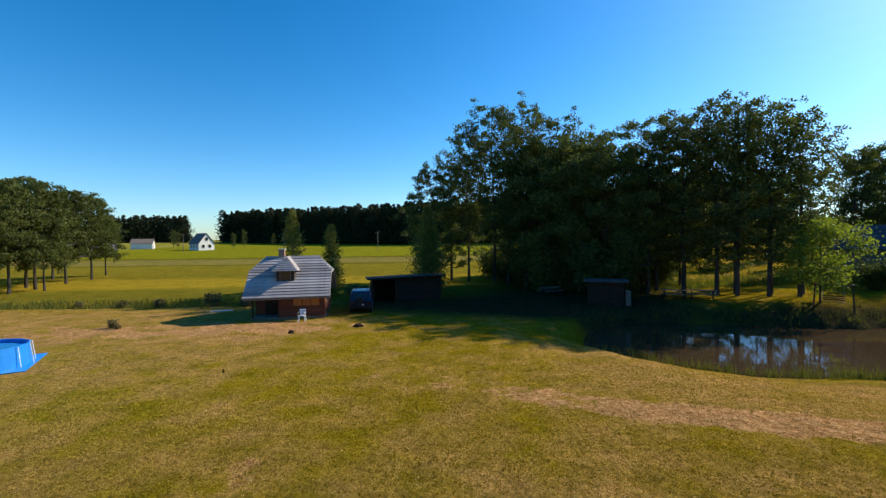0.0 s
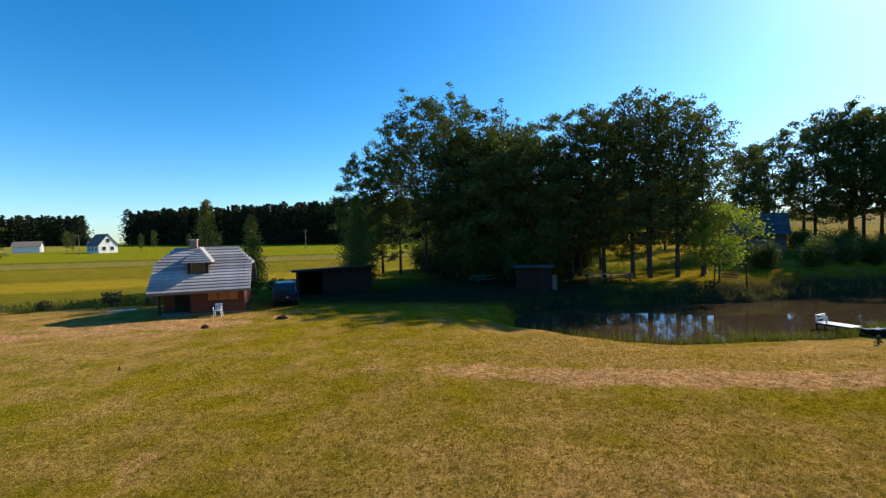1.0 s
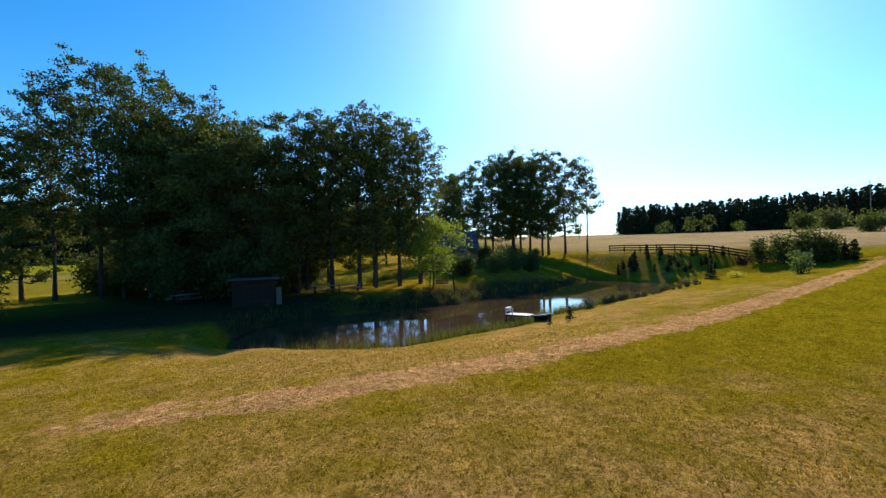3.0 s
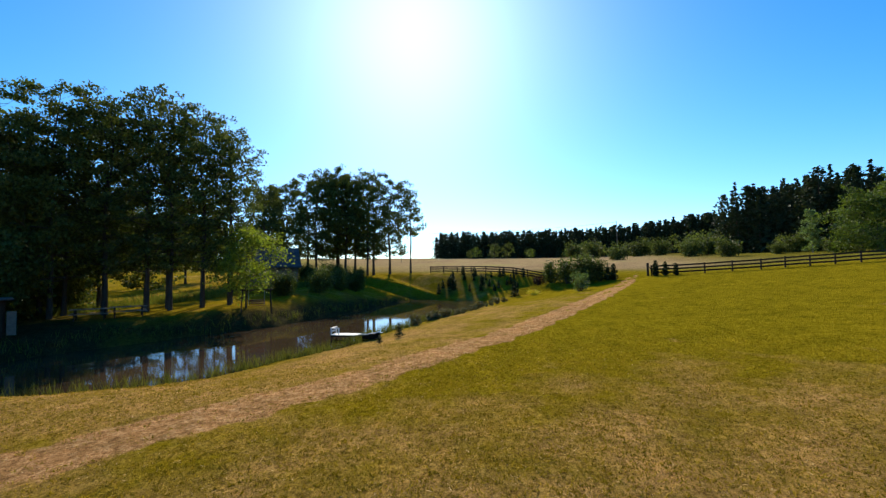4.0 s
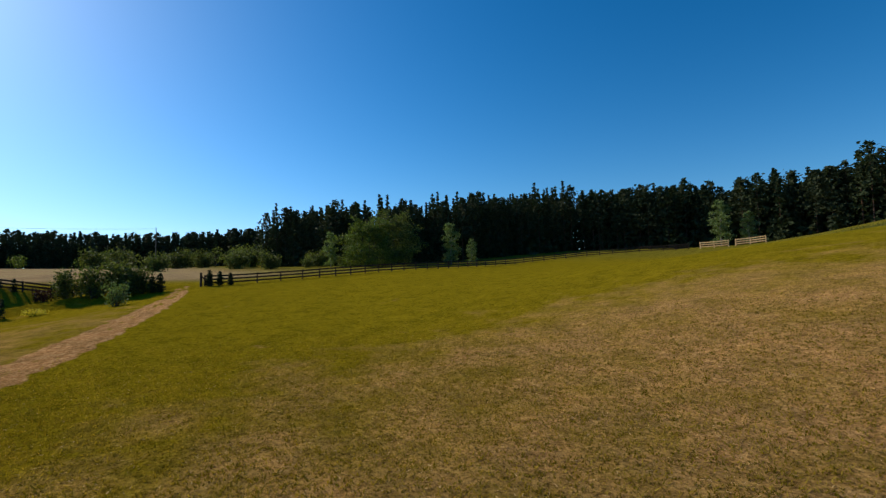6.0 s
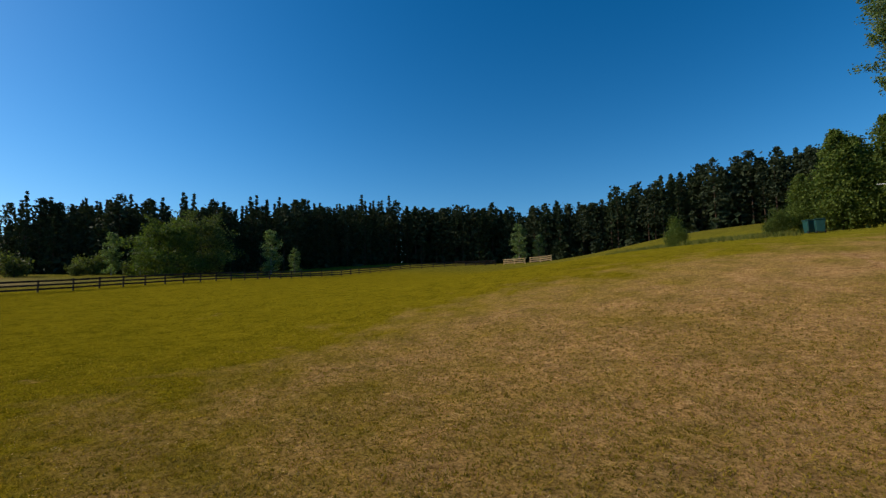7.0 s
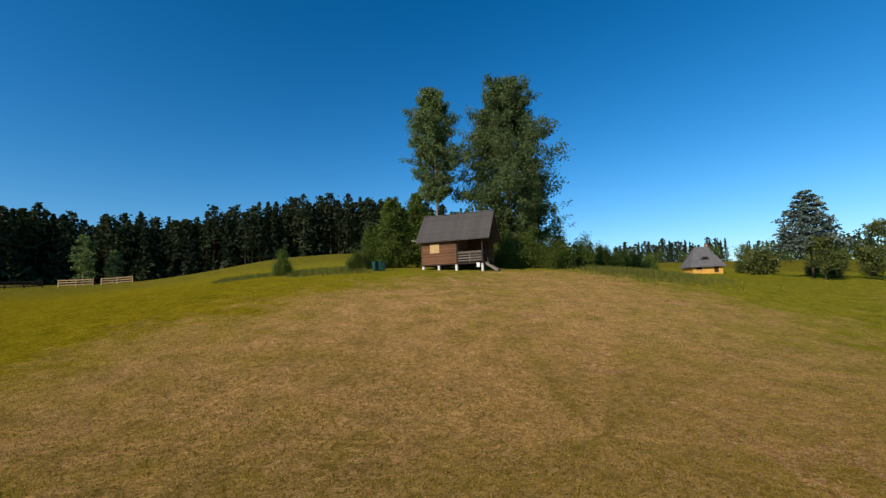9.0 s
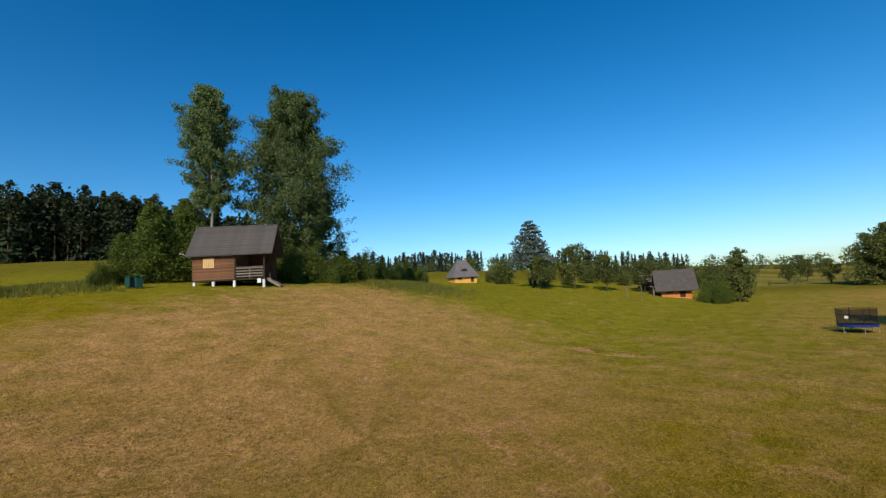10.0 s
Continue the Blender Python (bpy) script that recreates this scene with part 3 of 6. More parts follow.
# underwood in the shade of the alders
under = bush_mesh(5, 5.5, 5.0, 5200, 0.23, 14)
ub = tree_at("shade_bush", under, M_BARK, M_LEAF, 12.0, 47.5, "dense dark underwood bush in the alders' shade", "bush", "underwood")
copies(ub, [(15.0, 45.2, 50, 0.95), (17.4, 43.6, 110, 0.8), (8.5, 60, 20, 1.0), (14.5, 54, 70, 1.2), (19, 54, 90, 1.3), (24, 48, 10, 1.1), (10, 57.5, 200, 0.7), (24, 53, 40, 1.3), (9, 64, 130, 1.2), (13, 63, 30, 1.3), (17, 61, 80, 1.3), (22, 59, 10, 1.3), (54, 42, 0, 0.5), (58, 43, 90, 0.42), (62, 43, 0, 0.38), (58, 50, 0, 0.5), (55, 48, 0, 0.55), (63, 48, 30, 0.45), (37, 36, 30, 0.55), (41, 34.5, 80, 0.6), (45.5, 35, 120, 0.55), (50, 36, 10, 0.55), (53, 38.5, 70, 0.5), (48, 39, 60, 0.6)])
young = grow(52, 6.4, 4.2, 0.2, 22, 4600, 0.2, rise=0.5)
tree_at("young_maple", young, M_BARK, M_LEAF_Y, 29.6, 32.9, "small light-green maple on the pond's bank")

# feathery cone-shaped trees round the cabin
def cone_tree(seed, height, width, clumps, per, leaf, skew=0.8):
    """A leafy cone: many small clumps on short limbs round one stem, ragged at the outline."""
    rng = np.random.default_rng(seed)
    tr, cr = Soup(), Soup()
    tr.tube([(0, 0, -0.2), (0.06, 0.04, height * 0.5), (0, 0, height * 0.97)], [height * 0.013, height * 0.008, 0.012], 7)
    t = 0.06 + 0.93 * (np.arange(clumps) + rng.random(clumps)) / clumps
    t = 0.06 + 0.93 * ((t - 0.06) / 0.93) ** 1.25
    R = width / 2 * np.minimum(1.0, (t / 0.16) ** 0.5) * (1 - t) ** skew * (0.72 + 0.42 * rng.random(clumps)) + 0.06
    a = np.arange(clumps) * 2.4 + rng.normal(size=clumps) * 0.5
    c = np.stack([np.cos(a) * R * 0.86, np.sin(a) * R * 0.86, height * t + 0.12 * R], -1)
    for q, k in zip(c[::2], t[::2]):
        tr.tube([(0, 0, height * k - 0.1), tuple(q)], [0.03 * (1.1 - k) + 0.008, 0.006], 4)
    pick = np.repeat(np.arange(clumps), per)
    u = rng.random((len(pick), 1)) ** 0.6
    pos = c[pick] * np.concatenate([u, u, np.ones_like(u)], 1) + np.clip(rng.normal(size=(len(pick), 3)), -1.8, 1.8) * (0.11 + 0.15 * R[pick])[:, None]
    cr.leaves(pos, leaf, rng)
    return tr, cr


tree_at("cypress_tree", cone_tree(61, 9.3, 5.6, 190, 64, 0.18), M_BARK, M_LEAF_B, -0.8, 46.0, "cone-shaped olive-green tree beside the shed")
tree_at("birch_tree", cone_tree(62, 8.9, 4.0, 120, 46, 0.16, 0.65), M_BARK_P, M_LEAF_B, -14.6, 44.6, "feathery light-green birch behind the red cabin")
tree_at("pear_tree", cone_tree(63, 7.5, 3.4, 110, 50, 0.16, 0.65), M_BARK, M_LEAF_B, -10.8, 45.2, "narrow green tree behind the red cabin")

# two tall poplars behind the hut
def poplar(seed, height, width, start, limbs, per, leaf=0.22, trunk_r=0.2):
    """Upswept limbs that carry feathery sprays of small leaves all along."""
    rng = np.random.default_rng(seed)
    tr, cr = Soup(), Soup()
    ph = rng.random() * 6
    axis = [np.array([0.25 * math.sin(i * 0.8 + ph), 0.25 * math.cos(i * 0.7 + ph), height * 0.985 * i / 10 - (0.3 if i == 0 else 0)]) for i in range(11)]
    tr.tube(axis, [trunk_r * (1.3 if i == 0 else 1) * (1 - 0.093 * i) for i in range(11)], 8)
    A = np.array(axis)
    pts = []
    for j in range(limbs):
        t = start + (0.96 - start) * (j + rng.random()) / limbs
        base = np.array([np.interp(t * 10, range(11), A[:, k]) for k in range(3)])
        f = (t - start) / (1 - start)
        ln = width * 0.66 * np.interp(f, (0, 0.25, 0.6, 1), (0.55, 1, 0.8, 0.25)) * (0.6 + 0.48 * rng.random())
        a = j * 2.4 + rng.normal() * 0.5
        up = 0.35 + 0.75 * f + 0.22 * rng.normal()
        d = np.array([math.cos(a), math.sin(a), up])
        d = d / np.linalg.norm(d)
        mid = base + d * ln * 0.5 + np.array([0, 0, -0.05 * ln])
        tip = base + d * ln + np.array([0, 0, 0.10 * ln])
        tr.tube([base, mid, tip], [trunk_r * 0.34 * (1.1 - t), trunk_r * 0.2 * (1.1 - t), 0.01], 5)
        n_t = 7
        for s in range(n_t):
            u = 0.35 + 0.65 * (s + rng.random()) / n_t
            q = base + (tip - base) * u
            off = rng.normal(size=3) * np.array([1, 1, 0.5]) * 0.17 * ln
            w = q + off + np.array([0, 0, 0.12 * ln])
            tr.tube([q, w], [0.02, 0.006], 3)
            n = int(per * (0.4 + rng.random()) * (0.5 + 0.5 * ln / width))
            k = rng.random((n, 1))
            pts.append(q + (w - q) * (0.2 + 1.1 * k) + np.clip(rng.normal(size=(n, 3)), -1.8, 1.8) * (0.13 + 0.03 * ln))
    cr.leaves(np.concatenate(pts), leaf, rng)
    return tr, cr


pp1 = poplar(71, 23.2, 7.0, 0.34, 90, 125, 0.2)
tree_at("poplar_tree", pp1, M_BARK_P, M_LEAF_POP, -9.8, -41.6, "tall slender poplar with pale trunk behind the hut")
pp2 = poplar(72, 22.8, 12.2, 0.12, 140, 170, 0.22, 0.28)
tree_at("poplar_tree", pp2, M_BARK, M_LEAF_POP, -18.0, -37.2, "tall broad poplar with dense crown behind the hut")
pp3 = poplar(73, 14.0, 5.6, 0.1, 70, 70, 0.19, 0.16)
tree_at("poplar_tree", pp3, M_BARK, M_LEAF_POP, -22.3, -38.6, "lower poplar shoot beside the broad poplar")

# thicket on both sides of the hut
th = bush_mesh(81, 5.6, 8.2, 12000, 0.22, 16, 0.75)
tb = tree_at("thicket_bush", th, M_BARK, M_LEAF_TH, 0.6, -41.2, "leafy green thicket bush beside the hut", "bush", "thicket round the hut", size=0.36)
hazel = tree_at("hazel_tree", cone_tree(83, 8.6, 6.6, 85, 150, 0.2, 0.66), M_BARK, M_LEAF_TH, -3.9, -42.0, "leafy green hazel with pointed crown beside the hut", group="hazels beside the hut")
copies(hazel, [(-7.4, -42.6, 80, 1.08), (-5.4, -44.5, 160, 0.95), (-1.4, -42.6, 240, 0.62)])
copies(tb, [(-13.5, -39.5, 200, 0.9), (8.6, -41.8, 120, 0.42), (-23.5, -35.5, 90, 0.72), (-27.5, -36, 200, 0.6), (-31.5, -37.5, 10, 0.5),
            (-20, -31.5, 33, 0.5), (-15.5, -33.5, 75, 0.62), (-16.2, -38.0, 10, 0.6), (-18.0, -33.0, 140, 0.66), (-35.5, -39.5, 140, 0.42), (-40, -43, 60, 0.5), (-46, -47, 0, 0.55), (-52, -50, 90, 0.5), (-57, -55, 200, 0.6)])
# scrub and small trees in the hollow to the west
tl = tree_at("hollow_bush", bush_mesh(82, 7.0, 5.0, 2600, 0.36, 14), M_BARK, M_LEAF, -70, -43, "rounded dark-green bush in the hollow", "bush", "bushes in the hollow")
copies(tl, [(-78, -38, 50, 0.66), (-86, -42, 90, 0.86), (-84, -30, 10, 0.73), (-92, -28, 70, 0.86), (-74, -30, 30, 0.46), (-90, -20, 200, 0.73), (-84, -22, 140, 0.59), (-98, -36, 60, 0.99), (-96, -18, 100, 0.79), (-66, -33, 0, 0.36), (-62, -28, 0, 0.33), (-100, -50, 40, 1.06), (-90, -58, 0, 0.99), (-82, -66, 80, 0.92), (-78, -52, 0, 0.59), (-88, -13, 20, 0.8), (-94, -8, 80, 0.9), (-100, -13, 150, 1.0), (-104, -4, 200, 0.85), (-112, -12, 30, 1.1), (-106, -22, 60, 1.1)])
sp = conifer(91, 11.4, 9.6, 5200, 0.36, 0.36, 0.0, 13, 0.5)
tree_at("spruce_tree", sp, M_BARK_PINE, M_LEAF_SPR, -58.5, -28.5, "grey-blue spruce with open level branches", size=1.05)
rt = grow(92, 7.5, 4.6, 0.3, 18, 2200, 0.34)
rr_ = tree_at("round_tree", rt, M_BARK, M_LEAF, -63.5, -23.0, "round-headed dark tree in the hollow", group="trees in the hollow")
copies(rr_, [(-66.5, -18.5, 70, 0.8), (-56.5, -26.0, 120, 0.72), (-72, -14, 20, 0.75)])
copies(tb, [(-65.8, -3.2, 10, 0.5), (-67.0, -1.6, 80, 0.6), (-64.6, -1.2, 190, 0.48)], "dark bush beside the orange house")
tree_at("plum_tree", grow(96, 8.2, 2.8, 0.05, 30, 3600, 0.28, top=0.25, low=0.95), M_BARK, M_LEAF, -68.4, 0.6, "dark upright plum tree behind the orange house")
ash = tree_at("ash_tree", grow(97, 12.0, 8.4, 0.04, 50, 13000, 0.4, top=0.5, low=0.92, rise=0.6, spread=0.6), M_BARK, M_LEAF, -111, 17.5, "dark full-crowned ash at the western field's edge", group="ashes at the field's edge", size=0.78)
copies(ash, [(-113, 20, 70, 0.9), (-109, 25, 130, 0.95), (-112, 31, 200, 1.1), (-106, 35, 20, 1.2), (-117, 26, 250, 1.0), (-104, 41, 300, 1.3)])
copies(rr_, [(-120, 10, 30, 0.7), (-140, 5, 80, 0.7), (-150, 16, 140, 0.8), (-170, 2, 60, 0.9), (-128, 2, 50, 0.6), (-115, 26, 0, 0.9)], "small tree on a distant field boundary")
tree_at("ivy_tree", grow(95, 7.0, 3.0, 0.05, 24, 2600, 0.3, top=0.3), M_BARK, M_LEAF_Y, -37.4, 17.2, "leafy green tree beside the trampoline")

# big sallow and young trees in front of the eastern wood
sal = grow(101, 10.0, 10.5, 0.05, 46, 11000, 0.36, top=0.55, low=0.95, rise=0.5, spread=0.6)
tree_at("sallow_bush", sal, M_BARK, M_LEAF_TH, 96, -36, "big round light-green sallow before the wood", "bush")
tree_at("sallow_bush", grow(102, 11.5, 9.5, 0.05, 46, 11000, 0.36, top=0.5, low=0.95, rise=0.6, spread=0.6), M_BARK, M_LEAF, 98, -43.5, "big dark-green sallow before the wood", "bush")
wb = tree_at("wood_edge_bush", bush_mesh(103, 6, 5.0, 1800, 0.4, 12), M_BARK, M_LEAF, 116, -19, "round green bush at the wood's edge", "bush", "bushes at the wood's edge")
copies(wb, [(112, -27, 40, 0.6), (122, -33, 90, 1.1), (104, -33, 10, 0.6), (146, -16, 60, 1.3), (150, 4, 60, 1.2), (220, 14, 10, 1.9), (240, 24, 10, 2.0), (90, -54, 10, 0.5), (158, -22, 20, 1.6), (200, -26, 20, 1.8), (232, -6, 80, 2.0), (215, -14, 30, 1.7)])
bp = grow(104, 10, 3.2, 0.08, 22, 2600, 0.34, top=0.2, low=0.9, rise=0.9)
b1 = tree_at("young_birch", bp, M_BARK_P, M_LEAF_POP, 86, -52, "slim pale-green young birch before the wood", group="young birches")
copies(b1, [(84, -56.5, 80, 0.6), (46, -93, 40, 1.0), (110, -32, 70, 0.9), (107, -36, 10, 0.85), (42, -96, 100, 0.7)])

# hedge, shrubs and flower bank by the gate
hd = tree_at("hedge_bush", bush_mesh(111, 2.6, 3.0, 1500, 0.2, 12), M_BARK, M_LEAF, 61.2, 8.2, "leafy green hedge bush by the gate", "bush", "hedge at the gate", size=1.2)
copies(hd, [(62.2, 10.6, 40, 1.25), (63.4, 12.8, 90, 1.1), (61.5, 6.4, 130, 1.0), (62.4, 8.6, 10, 1.3)])
ju = conifer(112, 2.0, 0.9, 700, 0.16, 0.02, -0.4, 12, 0.5)
jt = tree_at("juniper_bush", ju, M_BARK, M_LEAF_CON, 60.8, 4.9, "dark upright juniper at the gate", "bush", "junipers at the gate")
copies(jt, [(61.2, 5.6, 40, 0.85), (60.4, 0.2, 90, 0.9), (60.9, -0.9, 10, 0.8), (60.6, -2.0, 70, 0.7)])
tree_at("red_barberry", bush_mesh(113, 1.7, 1.5, 700, 0.14, 9), M_BARK, M_RED_LEAF, 64.6, 14.8, "dark red barberry bush before the fence", "bush")
tree_at("willow_shrub", bush_mesh(114, 2.4, 2.5, 900, 0.16, 9), M_BARK, M_LEAF_POP, 52.4, 8.4, "airy grey-green willow shrub beside the drive", "bush")
rng = np.random.default_rng(7)
cn = tree_at("young_conifer", conifer(115, 1.5, 0.7, 420, 0.13, 0.02, 0.05, 11, 0.7), M_BARK, M_LEAF_CON, 63.2, 29.6, "small dark young conifer on the grassy bank", group="young conifers on the bank")
copies(cn, [(64.1, 27.6, 50, 1.6), (60.6, 17.4, 20, 1.5)])
copies(cn, [(63.9 + 4.2 * rng.random(), 15.5 + 15 * rng.random(), 360 * rng.random(), 0.5 + 0.45 * rng.random()) for _ in range(34)])
bb = tree_at("weedy_shrub", bush_mesh(116, 1.1, 0.95, 420, 0.13, 8), M_BARK, M_DRYLEAF, 33, 19.1, "low weedy green shrub on the pond's edge", "bush", "shrubs on the pond's edge")
spots = []
for i in range(30):
    x = 35 + 25 * (i + rng.random()) / 30
    spots.append((x, float(np.interp(x, POND_X, POND_S)) - 0.4 - 1.5 * rng.random() * (x - 28) / 20, 360 * rng.random(), 0.3 + 0.55 * rng.random()))
copies(bb, spots)
copies(bb, [(36.5, 18.9, 10, 0.9), (38.6, 18.9, 70, 0.9), (-22.6, 30.5, 0, 0.7), (-21.9, 30.0, 50, 0.45), (-20.9, 40.6, 10, 1.6), (-25.5, 40.2, 60, 1.0), (-29, 40.6, 100, 0.9), (-17.8, 40.5, 40, 1.1), (-17, 39.4, 90, 0.7), (-33, 40.4, 10, 0.8), (-7.0, 43.5, 10, 1.5), (-8.4, 44.2, 80, 1.6), (-5.6, 45, 120, 1.5)], "low weedy green shrub in rough grass")
tree_at("yellow_flower_clump", bush_mesh(117, 2.2, 0.7, 420, 0.12, 12), M_LEAF_Y, M_YELLOW, 58.6, 14.6, "yellow flowering clump on the grassy bank", "flowers")
wd = tree_at("shore_weed", conifer(118, 1.25, 0.75, 320, 0.12, 0.03, -0.5, 9, 0.6), M_BARK, M_LEAF_CON, 24.6, 16.2, "dark upright weed tuft on the dry shore", "plant", "weed tufts on the shore", size=0.62)
copies(wd, [(21.9, 15.9, 60, 0.36), (-9.6, 19.6, 0, 0.14)])


# reeds and rough grass as one mass each
def blades(name, spots, h0, h1, width, material, label, per=5, seed=1, spread=0.12, bend=0.28):
    rng = np.random.default_rng(seed)
    p = np.repeat(np.asarray(spots), per, 0) + rng.normal(size=(len(spots) * per, 2)) * spread
    n = len(p)
    z = land(p[:, 0], p[:, 1])
    a = rng.random(n) * 6.28
    h = h0 + (h1 - h0) * rng.random(n)
    lean = rng.normal(size=(n, 2)) * h[:, None] * bend
    dx, dy = np.cos(a) * width / 2, np.sin(a) * width / 2
    v0 = np.stack([p[:, 0] - dx, p[:, 1] - dy, z - 0.01], -1)
    v1 = np.stack([p[:, 0] + dx, p[:, 1] + dy, z - 0.01], -1)
    v2 = np.stack([p[:, 0] + lean[:, 0], p[:, 1] + lean[:, 1], z + h], -1)
    v = np.stack([v0, v1, v2], 1).reshape(-1, 3)
    me_ = bpy.data.meshes.new(name)
    me_.from_pydata(v.tolist(), [], np.arange(3 * n).reshape(-1, 3).tolist())
    me_.materials.append(material)
    return tagged(new(name, me_), label, "grass", kind="stuff")


rng = np.random.default_rng(11)
sx = rng.random(900) ** 0.8 * 34 + 9.5
south = np.stack([sx, np.interp(sx, POND_X, POND_S) + 0.15 + rng.normal(size=900) * 0.28], -1)
nxs = rng.random(260) * 50 + 10
north = np.stack([nxs, np.interp(nxs, POND_X, POND_N) + 0.3 + np.abs(rng.normal(size=260)) * 0.7], -1)
blades("reeds", np.concatenate([south, north]), 0.25, 0.75, 0.035, M_REED, "thin yellow-green reeds along the pond's edge", 5, 2)
dx_ = rng.random(2600) * 52 - 64
dit = np.stack([dx_, 41.6 - 0.02 * (dx_ + 20) + rng.normal(size=2600) * 1.0], -1)
mx = rng.random(2200) * 30 + 22
mead = np.stack([mx, 44 + 0.3 * (mx - 22) + np.abs(rng.normal(size=2200)) * 4.5 - 0.5 * (mx - 22)], -1)
mead = mead[mead[:, 1] > np.interp(mead[:, 0], POND_X, POND_N) + 2.5]
hx = np.stack([rng.random(1500) * 46 - 38, -36.5 + rng.normal(size=1500) * 2.0], -1)
hx = hx[(hx[:, 0] > 0) | (hx[:, 0] < -26)]
bk = np.stack([rng.random(1500) * 22 - 6, -41 - 12 * rng.random(1500) ** 0.7], -1)
wk = np.stack([-28 + 3.2 * rng.normal(size=1300), -27 + 3.6 * rng.normal(size=1300)], -1)
blades("rough_grass", np.concatenate([dit, mead, hx, bk, wk]), 0.2, 0.55, 0.06, M_REED, "uncut rough grass and weeds along ditch and thicket", 5, 3, 0.2)


# short lawn blades over the near ground: green and straw mixed, darker tufts, fallen straw
M_BLADE = leaf_mat("lawn_blades", (0.15, 0.11, 0.010), (0.38, 0.27, 0.045), 0.35, 0.0, (1.5, 1.4, 0.5))
M_TUFT = leaf_mat("green_tufts", (0.10, 0.078, 0.007), (0.27, 0.205, 0.022), 0.35, 0.0, (1.5, 1.4, 0.5))
M_STRAW = leaf_mat("fallen_straw", (0.28, 0.17, 0.06), (0.72, 0.50, 0.24), 0.15, 0.0)
rng = np.random.default_rng(17)


def scatter(n, reach, off_path=2.0):
    px_, py_ = rng.random(n) * 2 * reach - reach + 5, rng.random(n) * 2 * reach - reach + 4
    ok = (np.hypot(px_ - 5, py_ - 4) < reach * np.sqrt(rng.random(n))) & (path_dist(px_, py_) > off_path * rng.random(n)) & (py_ < np.interp(px_, POND_X, POND_S) - 0.5)
    return np.stack([px_[ok], py_[ok]], -1)


blades("lawn_grass", scatter(130000, 21), 0.015, 0.06, 0.03, M_BLADE, "short dry lawn grass of mixed green and straw", 3, 5, 0.09, 0.9)
blades("lawn_tufts", scatter(45000, 18), 0.02, 0.055, 0.025, M_TUFT, "darker green tufts in the mown lawn", 6, 6, 0.035, 0.9)
blades("fallen_straw", scatter(40000, 17), 0.012, 0.02, 0.025, M_STRAW, "pale cut straw lying on the lawn", 1, 7, 0.1, 5.0)


# ---- woods ----
def proto_pine(seed, h, w, clumps, per, leaf, start, conic):
    """A forest tree: a spruce of ragged whorls, or a pine whose clumps sit on a bare trunk."""
    rng = np.random.default_rng(seed)
    tr, cr = Soup(), Soup()
    tr.tube([(0, 0, -0.5), (0, 0, h * 0.95)], [h * 0.010, 0.03], 5)
    t = start + (1 - start) * (np.arange(clumps) + rng.random(clumps)) / clumps
    f = (t - start) / (1 - start)
    R = w / 2 * ((1 - f) ** 1.1 if conic else np.interp(f, (0, 0.25, 0.65, 1), (0.55, 1, 0.75, 0.12)))
    a = np.arange(clumps) * 2.4 + rng.random(clumps)
    k = R * (0.25 + 0.6 * rng.random(clumps))
    c = np.stack([np.cos(a) * k, np.sin(a) * k, h * t - (0.25 * k if conic else 0)], -1)
    pick = np.repeat(np.arange(clumps), per)
    sp = ((0.08 if conic else 0.22) + 0.36 * R[pick])[:, None] * np.array([1, 1, 0.42 if conic else 0.5])
    cr.leaves(c[pick] + rng.normal(size=(len(pick), 3)) * sp * 1.05, leaf, rng, flat=0.3, long=1.3)
    return [(np.array(s.v), s.f) for s in (tr, cr)]


def proto_round(seed, h, w, clumps, per, leaf):
    rng = np.random.default_rng(seed)
    tr, cr = Soup(), Soup()
    tr.tube([(0, 0, -0.5), (0, 0, h * 0.6)], [h * 0.014, 0.05], 5)
    d = rng.normal(size=(clumps, 3))
    d /= np.linalg.norm(d, axis=1)[:, None]
    c = d * np.array([w / 2, w / 2, h * 0.42]) * (0.6 + 0.4 * rng.random((clumps, 1))) + np.array([0, 0, h * 0.52])
    pick = np.repeat(np.arange(clumps), per)
    cr.leaves(c[pick] + rng.normal(size=(len(pick), 3)) * w * 0.1, leaf, rng)
    return [(np.array(s.v), s.f) for s in (tr, cr)]


def wood(name, protos, spots, label, leafs=None):
    """Many far trees as one mass: trunks and crowns in one mesh with two materials."""
    vs, fs, ms, base = [], [], [], 0
    for x, y, s, turn, k in spots:
        ca, sa = math.cos(turn), math.sin(turn)
        z = on_land(x, y)
        for j, (v, f) in enumerate(protos[k]):
            w = np.stack([v[:, 0] * ca - v[:, 1] * sa, v[:, 0] * sa + v[:, 1] * ca, v[:, 2]], -1) * s + (x, y, z)
            vs.append(w)
            fs.extend(tuple(i + base for i in q) for q in f)
            ms.extend([j if j == 0 else 1 + (k % 2)] * len(f))
            base += len(w)
    me_ = bpy.data.meshes.new(name)
    me_.from_pydata(np.concatenate(vs).tolist(), [], fs)
    for m in (M_BARK_PINE, *(leafs or (M_LEAF_CON, M_LEAF_PINE))):
        me_.materials.append(m)
    me_.polygons.foreach_set("material_index", ms)
    return tagged(new(name, me_), label, "forest", kind="stuff")


